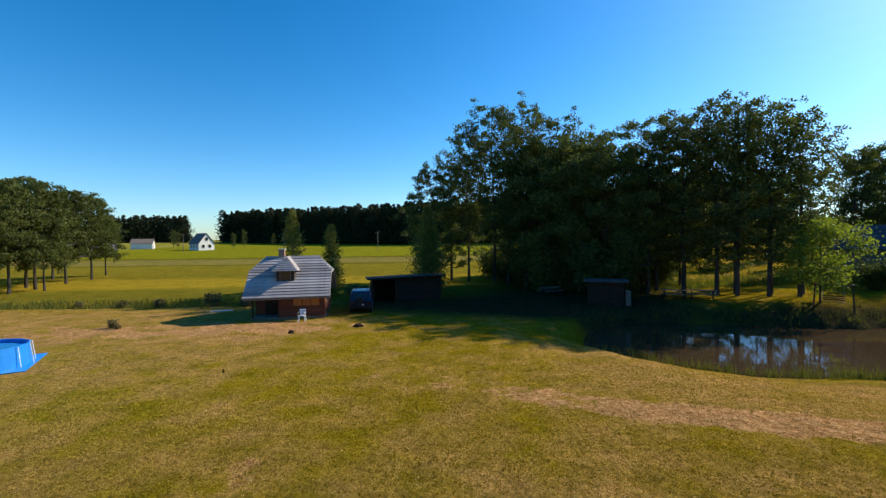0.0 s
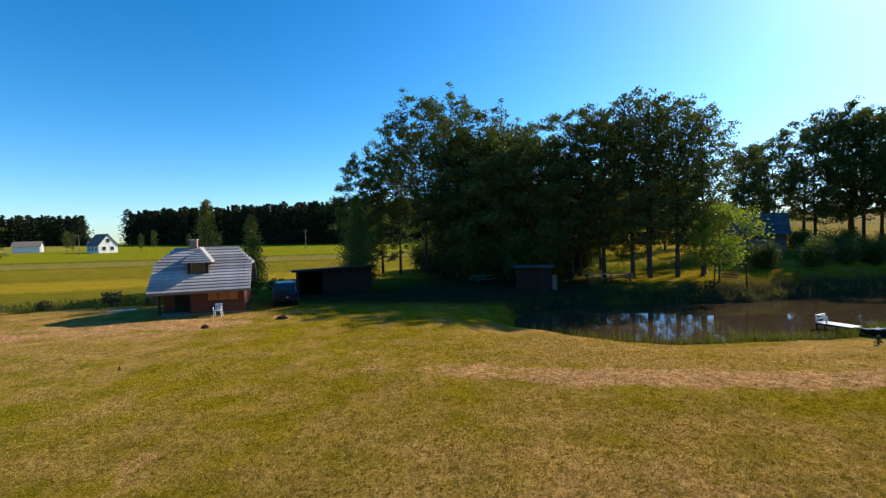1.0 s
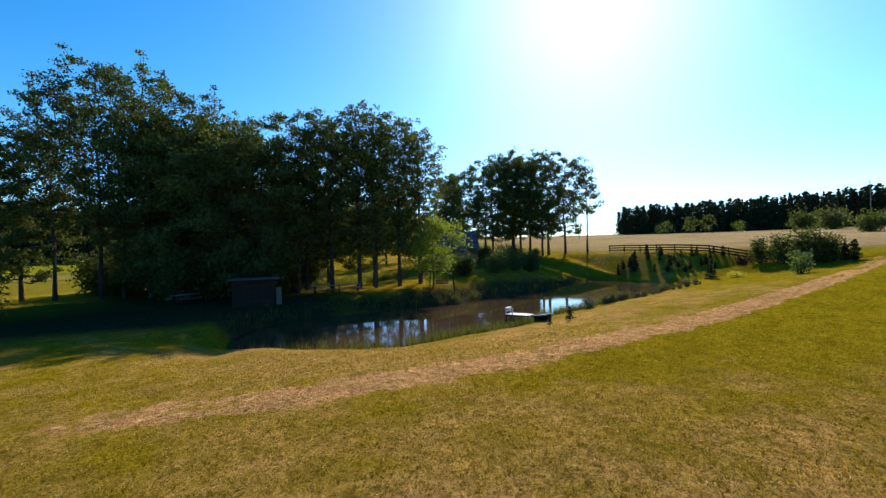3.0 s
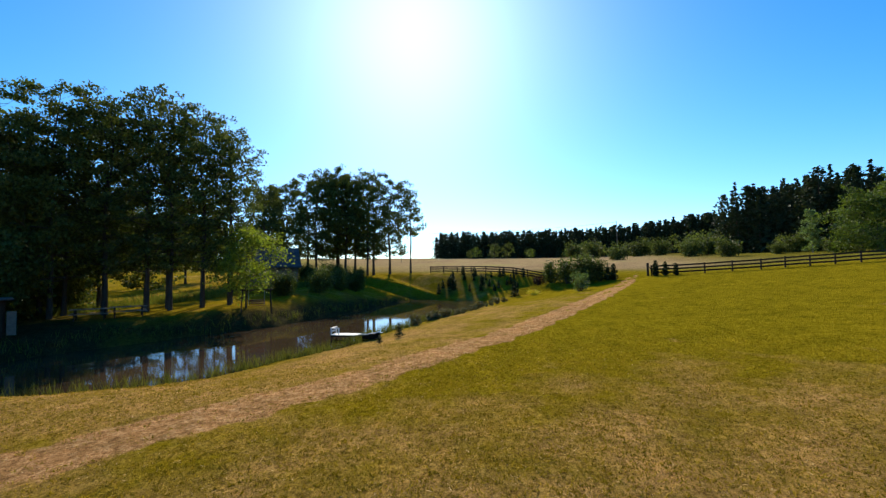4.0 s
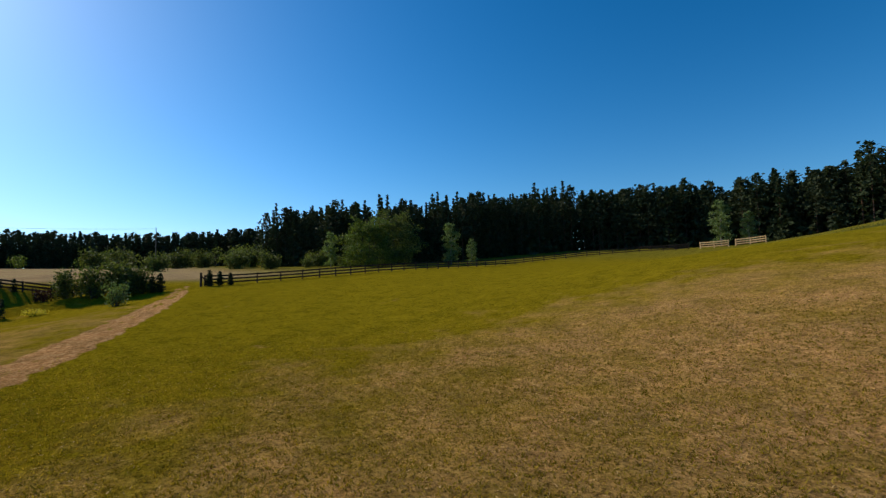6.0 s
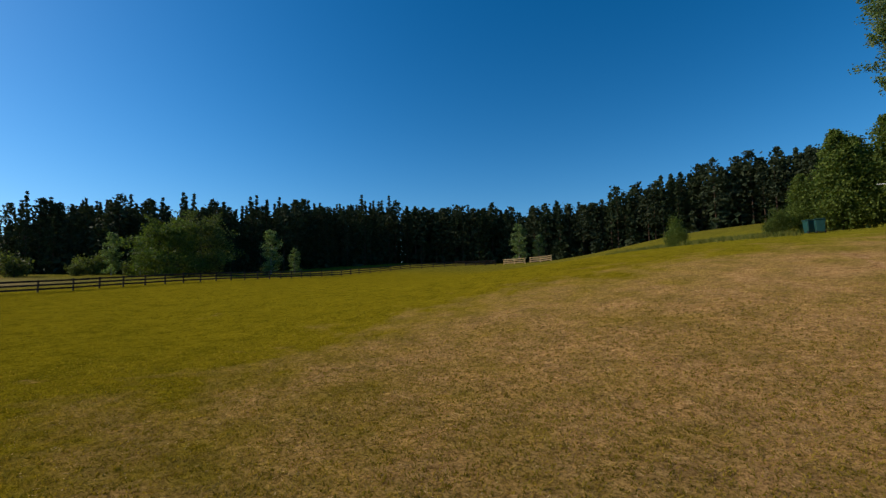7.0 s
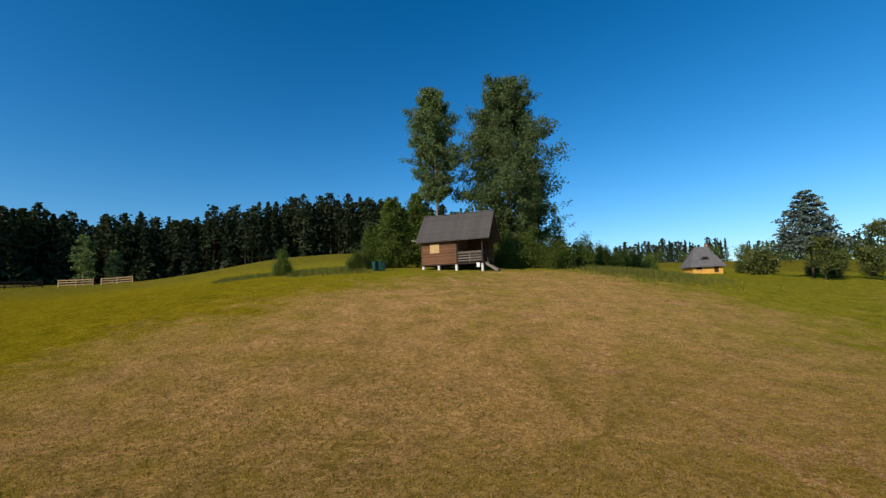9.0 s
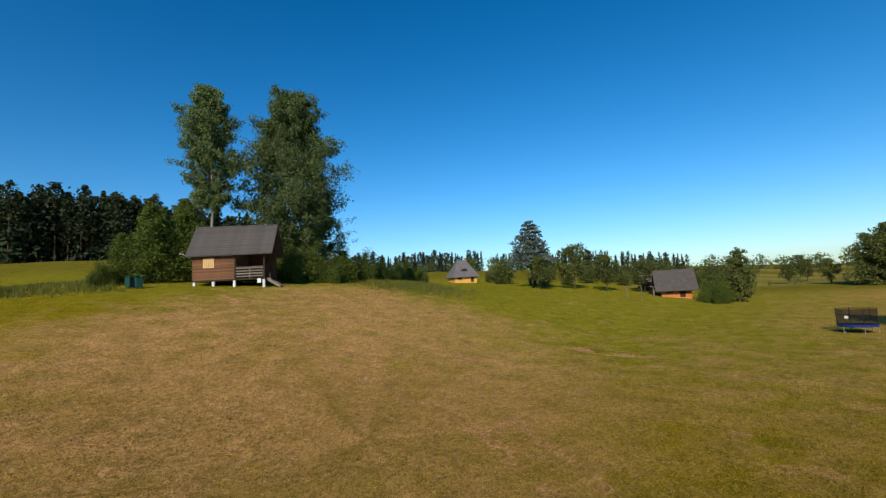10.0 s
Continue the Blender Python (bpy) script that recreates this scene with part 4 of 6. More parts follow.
def edge_rows(edge, rows, gap, row_gap, back, s0, s1, seed, nk):
    """Spots in rows behind an edge line."""
    rng = np.random.default_rng(seed)
    out = []
    for (ax, ay), (bx, by) in zip(edge, edge[1:]):
        ln = math.hypot(bx - ax, by - ay)
        for r in range(rows):
            for i in range(int(ln / gap)):
                t = (i + rng.random()) / (ln / gap)
                d = r * row_gap + rng.random() * row_gap
                out.append((ax + (bx - ax) * t + back[0] * d, ay + (by - ay) * t + back[1] * d, s0 + (s1 - s0) * rng.random(), rng.random() * 6.28, int(rng.integers(nk))))
    return out


near_k = [proto_pine(201, 18.0, 5.6, 34, 15, 0.66, 0.06, True), proto_pine(202, 18, 5.4, 26, 18, 0.66, 0.40, False), proto_pine(203, 17.0, 5.8, 34, 15, 0.66, 0.12, True), proto_pine(204, 17.6, 5.6, 28, 18, 0.66, 0.34, False), proto_pine(209, 18.4, 4.8, 26, 17, 0.64, 0.45, False), proto_pine(210, 17.2, 5.8, 28, 18, 0.66, 0.3, False)]
far_k = [proto_pine(205, 18.0, 6.5, 32, 13, 0.9, 0.0, True), proto_pine(206, 17.6, 7.0, 32, 14, 0.9, 0.0, False), proto_pine(211, 17.0, 6.6, 32, 13, 0.9, 0.0, True), proto_pine(212, 18.2, 6.4, 32, 14, 0.9, 0.04, False)]
under_k = [proto_pine(207, 4.5, 4.5, 12, 8, 1.0, 0.0, False), proto_pine(208, 6.0, 4.0, 14, 8, 1.0, 0.0, True)]
round_k = [proto_round(213, 12, 9, 22, 9, 1.0), proto_round(214, 10, 8, 20, 9, 0.95)]
south_edge = ((150, -24), (116, -44), (95, -72), (82, -92), (52, -106), (18, -108), (-40, -104), (-70, -118))
fir_k = [proto_pine(215, 18.6, 6.4, 44, 15, 0.52, 0.03, True), near_k[3], proto_pine(216, 17.4, 6.2, 44, 15, 0.52, 0.03, True), proto_pine(217, 18.2, 5.6, 42, 15, 0.52, 0.05, True)]
wood("spruce_wood", fir_k, edge_rows(south_edge[:4], 7, 1.8, 3.6, (0.62, -0.78), 0.70, 1.10, 31, 4), "dark spruce wood with pointed tops beyond the fence")
wood("pine_wood", near_k, edge_rows(south_edge[3:5], 8, 2.2, 3.4, (0.45, -0.9), 0.84, 1.0, 40, 6) + edge_rows(south_edge[4:], 7, 2.0, 3.8, (0.1, -1.0), 0.76, 0.98, 32, 6), "dark dense pine and spruce wood on rising ground")
wood("wood_heart", near_k[1:2] + far_k, edge_rows(((118, -74), (92, -112), (50, -132)), 3, 3.0, 5, (0.6, -0.8), 0.85, 1.0, 42, 5), "dark interior trees of the pine wood")
wood("wood_understorey", under_k, edge_rows(south_edge[:4], 4, 2.4, 5.0, (0.62, -0.78), 0.8, 1.5, 33, 2) + edge_rows(south_edge[3:], 4, 2.4, 5.0, (0.1, -1.0), 0.8, 1.4, 34, 2), "dark underwood at the foot of the pine wood")
wood("far_wood", far_k, edge_rows(((-215, 268), (-165, 292)), 4, 2.6, 4, (-0.4, 0.9), 0.85, 1.05, 35, 4) + edge_rows(((-148, 300), (-80, 262), (-10, 218), (60, 195), (150, 180)), 4, 2.1, 4.5, (0.2, 0.98), 1.02, 1.26, 36, 4), "distant dark conifer wood behind the fields")
wood("eastern_wood", far_k, edge_rows(((290, 128), (302, 60), (280, -10), (230, -52), (160, -45)), 4, 2.6, 4.5, (0.98, -0.1), 0.85, 1.12, 37, 4), "distant dark conifer wood behind the stubble field")
wood("eastern_wood_inside", round_k, edge_rows(((296, 128), (308, 60), (286, -10), (236, -58), (160, -52)), 2, 3.2, 5, (0.98, -0.1), 0.85, 1.15, 43, 2), "dark inside of the distant eastern wood", (M_LEAF_CON, M_LEAF_PINE))
wood("far_wood_inside", round_k, edge_rows(((-215, 272), (-165, 296)), 1, 3.2, 5, (-0.4, 0.9), 0.9, 1.2, 44, 2) + edge_rows(((-148, 306), (-80, 268), (-10, 224), (60, 201), (150, 186)), 1, 3.2, 5, (0.2, 0.98), 1.1, 1.4, 45, 2), "dark inside of the distant northern wood", (M_LEAF_CON, M_LEAF_PINE))
wood("eastern_wood_edge", round_k, edge_rows(((262, 96), (276, 40), (258, -8), (222, -40), (168, -34)), 1, 9, 8, (-0.9, 0.2), 0.45, 0.95, 41, 2), "lighter leafy trees along the distant conifer wood", (M_LEAF, M_LEAF_TH))
wood("western_wood", far_k, edge_rows(((-55, -172), (-110, -150), (-170, -120)), 3, 2.8, 5, (-0.6, -0.8), 0.52, 0.72, 38, 4) + edge_rows(((-170, -120), (-215, -75), (-232, -42)), 3, 3.0, 5, (-0.9, -0.4), 0.42, 0.6, 39, 4), "distant dark wood beyond the hollow")
wood("hollow_trees", round_k, edge_rows(((-92, -110), (-125, -80), (-150, -50), (-168, -28)), 2, 6.0, 10, (-0.8, -0.5), 0.32, 0.62, 46, 2), "green leafy trees filling the hollow", (M_LEAF_TH, M_LEAF))
wood("western_hedgerows", round_k, edge_rows(((-118, -14), (-122, 22), (-118, 60)), 1, 3.6, 3, (-1, 0), 0.10, 0.2, 47, 2) + edge_rows(((-165, -22), (-170, 20), (-168, 80)), 1, 4.0, 4, (-1, 0), 0.16, 0.34, 48, 2) + edge_rows(((-235, -40), (-245, 10), (-250, 90)), 2, 5.0, 8, (-1, 0), 0.5, 0.8, 49, 2), "low hedgerows between the western fields", (M_LEAF, M_LEAF_TH))


# ---- materials of built things ----
M_SIDING = speckled("brown_stained_boards", (0.23, 0.105, 0.05), (0.07, 0.034, 0.018), 1.2, 0.75, 0.25, bumps=0.5, bd=0.012, stretch=(0.6, 4, 9), obj_random=0.3)
M_SIDING_RED = speckled("red_brown_boards", (0.19, 0.06, 0.03), (0.10, 0.032, 0.018), 1.4, 0.7, 0.25, bumps=0.35, bd=0.01, stretch=(0.5, 4, 9), obj_random=0.2)
M_DARKWOOD = speckled("dark_weathered_wood", (0.060, 0.040, 0.028), (0.025, 0.018, 0.013), 2.0, 0.85, 0.15, bumps=0.4, bd=0.01, stretch=(2, 2, 6))
M_GREYWOOD = speckled("grey_weathered_wood", (0.24, 0.20, 0.16), (0.12, 0.10, 0.085), 2.5, 0.9, 0.15, bumps=0.4, bd=0.01, stretch=(2, 2, 6))
M_PALEWOOD = speckled("fresh_pale_wood", (0.62, 0.42, 0.20), (0.46, 0.29, 0.13), 2.5, 0.7, 0.25, bumps=0.25, bd=0.006, stretch=(6, 2, 0.7))
M_ORANGE = speckled("orange_stained_wood", (0.50, 0.19, 0.045), (0.36, 0.125, 0.03), 2.0, 0.6, 0.3, bumps=0.2, bd=0.006)
M_YELLOWWALL = speckled("warm_yellow_plaster", (0.66, 0.36, 0.08), (0.54, 0.28, 0.06), 1.2, 0.85, 0.2, bumps=0.15, bd=0.01)
M_FELT = speckled("dark_grey_roof_felt", (0.10, 0.088, 0.08), (0.055, 0.05, 0.048), 1.6, 0.85, 0.25, bumps=0.5, bd=0.012, obj_random=0.14)
M_TILE = speckled("grey_metal_roof_tiles", (0.42, 0.385, 0.37), (0.25, 0.23, 0.23), 1.3, 0.55, 0.4, bumps=0.2, bd=0.01, obj_random=0.3)
M_SLATE = speckled("grey_slate_roof", (0.15, 0.14, 0.14), (0.085, 0.08, 0.085), 1.0, 0.8, 0.3, bumps=0.3, bd=0.02, obj_random=0.1)
M_WHITE = speckled("white_paint", (0.82, 0.81, 0.78), (0.66, 0.64, 0.60), 2.5, 0.6, 0.35, bumps=0.1, bd=0.005)
M_CONC = speckled("whitewashed_concrete", (0.74, 0.73, 0.70), (0.52, 0.50, 0.46), 4.0, 0.9, 0.2, bumps=0.3, bd=0.008)
M_BRICK = speckled("chimney_brick", (0.40, 0.25, 0.17), (0.26, 0.15, 0.10), 6.0, 0.9, 0.2, bumps=0.4, bd=0.01)
M_BLUE = speckled("blue_pool_plastic", (0.015, 0.27, 0.80), (0.012, 0.21, 0.68), 2.0, 0.4, 0.45, bumps=0.1, bd=0.01)
M_PLASTIC = speckled("white_plastic", (0.86, 0.86, 0.86), (0.78, 0.78, 0.77), 3.0, 0.4, 0.45, bumps=0.0)
M_BLACK = speckled("black_rubber", (0.02, 0.02, 0.02), (0.012, 0.012, 0.012), 6.0, 0.8, 0.3, bumps=0.1, bd=0.004)
M_BIN = speckled("green_bin_plastic", (0.012, 0.06, 0.05), (0.008, 0.04, 0.035), 4.0, 0.45, 0.4, bumps=0.05)
M_STEEL = speckled("galvanised_steel", (0.55, 0.55, 0.56), (0.40, 0.40, 0.42), 5.0, 0.4, 0.5, 0.8, bumps=0.05)
M_CARPAINT = speckled("dark_blue_car_paint", (0.006, 0.013, 0.045), (0.005, 0.010, 0.035), 3.0, 0.25, 0.6, bumps=0.0, obj_random=0)
M_TARP = speckled("faded_blue_sheet_roof", (0.105, 0.11, 0.125), (0.06, 0.062, 0.07), 1.2, 0.8, 0.2, bumps=0.2, bd=0.02)
M_SOIL = speckled("dark_molehill_soil", (0.06, 0.042, 0.028), (0.03, 0.02, 0.014), 8.0, 1.0, 0.05, bumps=1.0, bd=0.04)
M_TRAMP = speckled("dark_blue_trampoline_pad", (0.01, 0.025, 0.16), (0.008, 0.018, 0.11), 3.0, 0.5, 0.4, bumps=0.05)
M_GLASS, nt, b = mat("dark_window_glass", 0.06, 0, 0.6)
b.inputs["Base Color"].default_value = (0.02, 0.025, 0.03, 1)
M_NET, nt, b = mat("black_safety_net", 0.9, 0, 0.1)
b.inputs["Base Color"].default_value = (0.012, 0.012, 0.014, 1)
tb_ = nt.nodes.new("ShaderNodeBsdfTransparent")
ms_ = nt.nodes.new("ShaderNodeMixShader")
ms_.inputs[0].default_value = 0.5
nt.links.new(tb_.outputs[0], ms_.inputs[1])
nt.links.new(b.outputs[0], ms_.inputs[2])
nt.links.new(ms_.outputs[0], nt.nodes["Material Output"].inputs[0])


def board_rows(parent, x0, x1, z0, z1, y, n, material, thick=0.03, name="board", gap=0.012):
    """Horizontal cladding boards on the plane y, one object each, sharing a mesh."""
    h = (z1 - z0) / n
    me_ = None
    for i in range(n):
        if me_ is None:
            ob = part(name, one_box(x0, 0, gap / 2, x1, -thick, h - gap / 2, 0.006), material, parent, at=pose(0, y, z0))
            me_ = ob.data
        else:
            part(name, me_, material, parent, at=pose(0, y, z0 + i * h, 0, 0, 0))


def courses(parent, a, b_, width, n, material, thick=0.05, name="tile_course", x0=0.0):
    """Overlapping roof courses from the eave point a (y, z) to the ridge point b_, each an object sharing one mesh."""
    dy, dz = (b_[0] - a[0]) / n, (b_[1] - a[1]) / n
    ln = math.hypot(dy, dz)
    ang = math.degrees(math.atan2(dz, dy))
    me_ = None
    for i in range(n):
        at = pose(x0, a[0] + dy * i, a[1] + dz * i, ang)
        if me_ is None:
            bm = bmesh.new()
            box(bm, 0, -0.02, 0, width, ln + 0.03, thick, 0, Matrix.Rotation(radians(-2.2), 4, "X"))
            ob = part(name, bm, material, parent, at=at)
            me_ = ob.data
        else:
            part(name, me_, material, parent, at=at)


# ---- brown hut on stilts ----
ang = 140.0
HX, HY = -5.38, -34.07
HL, HD = 6.8, 4.4
hut = thing("hut", pose(HX, HY, 6.33, 0, 0, ang), "brown wooden hut on white posts with grey felt roof", "hut")
# local x runs along the front, local +y points away from the front
EAVE, RIDGE, FLOOR = 3.36, 6.05, 0.52
for i, x in enumerate((0.15, 1.9, 3.85, 6.62)):
    part("post", one_box(x - 0.12, 0.05, -0.6, x + 0.12, 0.29, 0.42, 0.02), M_CONC, hut, "short white stilt" if i == 0 else "")
for x in (0.15, 3.4, 6.62):
    part("post", one_box(x - 0.12, HD - 0.3, -0.6, x + 0.12, HD - 0.06, 0.42, 0.02), M_CONC, hut)
part("floor_beam", one_box(0, 0.02, 0.42, HL, 0.18, 0.56, 0.01), M_DARKWOOD, hut)
part("floor_deck", one_box(0, 0.19, 0.44, HL, HD, 0.56, 0.01), M_DARKWOOD, hut)
WALLX = 3.95
part("wall", one_box(0.02, 0.06, 0.57, WALLX, 0.16, EAVE, 0.0), M_SIDING, hut)
board_rows(hut, 0.0, WALLX, 0.57, EAVE - 0.02, 0.055, 19, M_SIDING)
part("wall", one_box(0.02, 0.17, 0.57, 0.12, HD - 0.11, EAVE), M_SIDING, hut)
part("wall", one_box(0.02, HD - 0.1, 0.57, HL, HD, EAVE), M_SIDING, hut)
part("wall", one_box(WALLX - 0.1, 0.17, 0.57, WALLX, HD - 0.11, EAVE), M_SIDING, hut)
part("corner_board", one_box(WALLX - 0.05, -0.02, 0.5, WALLX + 0.09, 0.05, EAVE, 0.008), M_DARKWOOD, hut)
sh = part("window_shutter", one_box(1.02, -0.035, 1.72, 2.05, 0.02, 2.72, 0.01), M_PALEWOOD, hut, "closed pale wooden window shutter")
for k in range(1, 6):
    part("slat", one_box(1.02 + k * 1.03 / 6 - 0.008, -0.045, 1.74, 1.02 + k * 1.03 / 6 + 0.008, -0.033, 2.7), M_SIDING, sh)
part("brace", one_box(-0.6, -0.055, -0.045, 0.6, -0.036, 0.045, 0.004, pose(1.535, 0, 2.22, 0, 38)), M_PALEWOOD, sh)
for x in (6.68,):
    part("porch_post", one_box(x - 0.07, 0.05, 0.56, x + 0.07, 0.19, EAVE, 0.01), M_DARKWOOD, hut)
    part("porch_post", one_box(x - 0.07, HD / 2 - 0.07, 0.56, x + 0.07, HD / 2 + 0.07, EAVE, 0.01), M_DARKWOOD, hut)
for k in range(4):
    z = 0.70 + k * 0.265
    part("rail", one_box(WALLX + 0.1, 0.02, z, 6.6, 0.06, z + 0.13, 0.008), M_GREYWOOD, hut)
part("rail_post", one_box(5.25, 0.065, 0.56, 5.36, 0.14, 1.65, 0.008), M_GREYWOOD, hut)
part("rail_cap", one_box(WALLX + 0.1, -0.01, 1.66, 6.6, 0.15, 1.71, 0.008), M_GREYWOOD, hut)
door = part("door", one_box(0, 0, 0, 0.05, 0.95, 1.95, 0.01), M_SIDING, hut, at=pose(WALLX + 0.01, 1.2, 0.57))
part("door_handle", one_rod((0.06, 0.85, 1.0), (0.06, 0.75, 1.0), 0.012), M_STEEL, door)
# roof: two slopes of felt courses, gable boards, ridge
courses(hut, (-0.42, EAVE - 0.42), (HD / 2, RIDGE), HL + 1.25, 12, M_FELT, 0.035, "felt_course", -0.45)
bm = bmesh.new()
prism(bm, [(0, EAVE - 0.5), (HD / 2 + 0.42, RIDGE - 0.06), (HD + 0.42 + 0.42, EAVE - 0.5), (HD + 0.42 + 0.42, EAVE - 0.42), (HD / 2 + 0.42, RIDGE + 0.03), (0, EAVE - 0.42)], HL + 1.25, pose(HL + 0.8, -0.42, 0, 0, 0, 90))
part("roof", bm, M_FELT, hut)
part("ridge_cap", one_box(-0.47, HD / 2 - 0.13, RIDGE, HL + 0.82, HD / 2 + 0.13, RIDGE + 0.07, 0.02), M_SLATE, hut)
# gables darker than the walls: the shade under the overhang is in their colour
for x in (0.06, HL - 0.02):
    bm = bmesh.new()
    prism(bm, [(0.02, EAVE + 0.02), (HD / 2, RIDGE - 0.15), (HD - 0.02, EAVE + 0.02)], 0.1, pose(x, 0, 0, 0, 0, 90))
    part("gable", bm, M_DARKWOOD, hut)
for s in (0, 1):
    bm = bmesh.new()
    prism(bm, [(0, 0.55), (0.12, 0.55), (1.35, -0.25), (1.35, -0.42), (1.12, -0.42), (0, 0.33)], 0.06, pose(6.8, 0.35 + s * 1.0, 0))
    part("stair_stringer", bm, M_GREYWOOD, hut)
for k in range(4):
    part("step", one_box(7.0 + k * 0.26, 0.41, 0.27 - k * 0.17, 7.28 + k * 0.26, 1.35, 0.31 - k * 0.17, 0.006), M_GREYWOOD, hut)
mb = part("meter_box", one_box(6.05, -0.02, 0.05, 6.38, 0.1, 0.48, 0.01), M_WHITE, hut, "small white box under the porch")
part("gutter_bracket", one_rod((-0.45, -0.4, EAVE - 0.25), (-0.95, -0.4, EAVE - 0.15), 0.02), M_STEEL, hut)
for i, (x, y) in enumerate(((-1.2, -34.6), (-0.75, -35.6))):
    bn = thing("wheelie_bin", pose(x, y, on_land(x, y), 0, 0, 20 * i), "dark green plastic wheelie bin on the grass", "bin", "bins by the hut")
    bm = one_box(-0.29, -0.35, 0.08, 0.29, 0.35, 0.98, 0.03)
    for v in bm.verts:
        if v.co.z < 0.4:
            v.co.x *= 0.82
            v.co.y *= 0.82
    part("body", bm, M_BIN, bn)
    part("lid", one_box(-0.31, -0.38, 0.985, 0.31, 0.4, 1.06, 0.03), M_BIN, bn)
    for sx_ in (-0.24, 0.24):
        part("wheel", one_rod((sx_ - 0.03, 0.26, 0.1), (sx_ + 0.03, 0.26, 0.1), 0.1, 14), M_BLACK, bn)

# ---- red cabin with the grey tiled half-hipped roof ----
cang = 9.0
cabin = thing("cabin", pose(-13.85, 32.55, 0.0, 0, 0, cang), "red-brown wooden cabin with grey tiled half-hipped roof", "cabin")
CL, CD = 5.35, 5.6
CE, CR = 2.05, 4.65
part("plinth", one_box(0, 0, -0.4, CL, CD, 0.12, 0.02), M_GREYWOOD, cabin)
part("wall", one_box(2.0, 0.0, 0.13, CL, 0.12, CE + 0.25), M_SIDING_RED, cabin)
board_rows(cabin, 2.0, CL, 0.13, CE + 0.2, -0.003, 15, M_SIDING_RED)
part("wall", one_box(0.05, 1.5, 0.13, 2.0, 1.62, CE + 0.3), M_SIDING_RED, cabin)
part("wall", one_box(2.0, 0.13, 0.13, 2.12, 1.49, CE + 0.25), M_SIDING_RED, cabin)
for x in (0.0, CL - 0.12):
    bm = bmesh.new()
    prism(bm, [(1.5 if x == 0 else 0.13, 0.13), (CD, 0.13), (CD, CE + 0.2), (CD / 2 + 1.1, 3.75), (CD / 2 - 1.1, 3.75), (1.5 if x == 0 else 0.13, CE + 0.35)], 0.12, pose(x + 0.12, 0, 0, 0, 0, 90))
    part("side_wall", bm, M_SIDING_RED, cabin)
part("back_wall", one_box(0.13, CD - 0.12, 0.13, CL - 0.13, CD, CE + 0.2), M_SIDING_RED, cabin)
part("porch_post", one_box(1.88, 0.02, 0.13, 1.99, 0.13, CE + 0.1, 0.01), M_DARKWOOD, cabin)
part("porch_post", one_box(0.05, 0.02, 0.13, 0.17, 0.14, CE + 0.1, 0.01), M_DARKWOOD, cabin)
cd_ = part("door", one_box(0.7, 1.44, 0.14, 1.55, 1.49, 2.05, 0.01), M_DARKWOOD, cabin)
part("door_handle", one_rod((1.45, 1.42, 1.1), (1.35, 1.42, 1.1), 0.012), M_STEEL, cd_)
cs_ = part("window_shutter", one_box(3.05, -0.075, 0.98, 4.95, -0.036, 1.82, 0.01), M_ORANGE, cabin, "closed orange-brown window shutters")
for x in (3.0, 3.66, 4.28, 4.95):
    part("shutter_batten", one_box(x, -0.095, 0.95, x + 0.06, -0.077, 1.85, 0.005), M_SIDING_RED, cs_)
cw = part("side_window", one_box(CL + 0.0, 2.0, 1.0, CL + 0.03, 2.9, 1.8), M_GLASS, cabin)
part("window_frame", one_box(CL + 0.005, 1.93, 0.93, CL + 0.045, 1.99, 1.87), M_WHITE, cw)
part("window_frame", one_box(CL + 0.005, 2.91, 0.93, CL + 0.045, 2.97, 1.87), M_WHITE, cw)
# main roof: lower slopes run the full length, the top third is cut back by half-hips
OV = 0.45
eave_y, eave_z = -0.62, 1.72
nC = 15
ridge_y = CD / 2
for i in range(nC):
    t0, t1 = i / nC, (i + 1) / nC
    inset = max(0.0, (t0 - 0.6) / 0.4) * 1.15
    y0, z0 = eave_y + (ridge_y - eave_y) * t0, eave_z + (CR - eave_z) * t0
    ln = math.hypot((ridge_y - eave_y) / nC, (CR - eave_z) / nC)
    sl = math.degrees(math.atan2(CR - eave_z, ridge_y - eave_y))
    bm = bmesh.new()
    box(bm, -OV + inset, -0.03, 0, CL + OV - inset, ln + 0.03, 0.06, 0, Matrix.Rotation(radians(-8.5), 4, "X"))
    part("tile_course", bm, M_TILE, cabin, at=pose(0, y0, z0, sl))
bm = bmesh.new()
zc = eave_z + (CR - eave_z) * 0.6
yc = eave_y + (ridge_y - eave_y) * 0.6
yb = 2 * ridge_y - eave_y
front = [(-OV, eave_y, eave_z), (CL + OV, eave_y, eave_z), (CL + OV, yc, zc), (CL + OV - 1.15, ridge_y, CR), (-OV + 1.15, ridge_y, CR), (-OV, yc, zc)]
back = [(-OV, yb, eave_z), (CL + OV, yb, eave_z), (CL + OV, 2 * ridge_y - yc, zc), (CL + OV - 1.15, ridge_y, CR), (-OV + 1.15, ridge_y, CR), (-OV, 2 * ridge_y - yc, zc)]
fv = [bm.verts.new((x, y, z - 0.02)) for x, y, z in front]
bv = [bm.verts.new((x, y, z - 0.02)) for x, y, z in back]
bm.faces.new(fv)
bm.faces.new(bv[::-1])
bm.faces.new((fv[2], bv[2], fv[3]))
bm.faces.new((fv[5], fv[4], bv[5]))
ext = bmesh.ops.extrude_face_region(bm, geom=bm.faces[:])
for v in [g for g in ext["geom"] if isinstance(g, bmesh.types.BMVert)]:
    v.co.z -= 0.12
bmesh.ops.remove_doubles(bm, verts=bm.verts[:], dist=0.001)
bmesh.ops.recalc_face_normals(bm, faces=bm.faces[:])
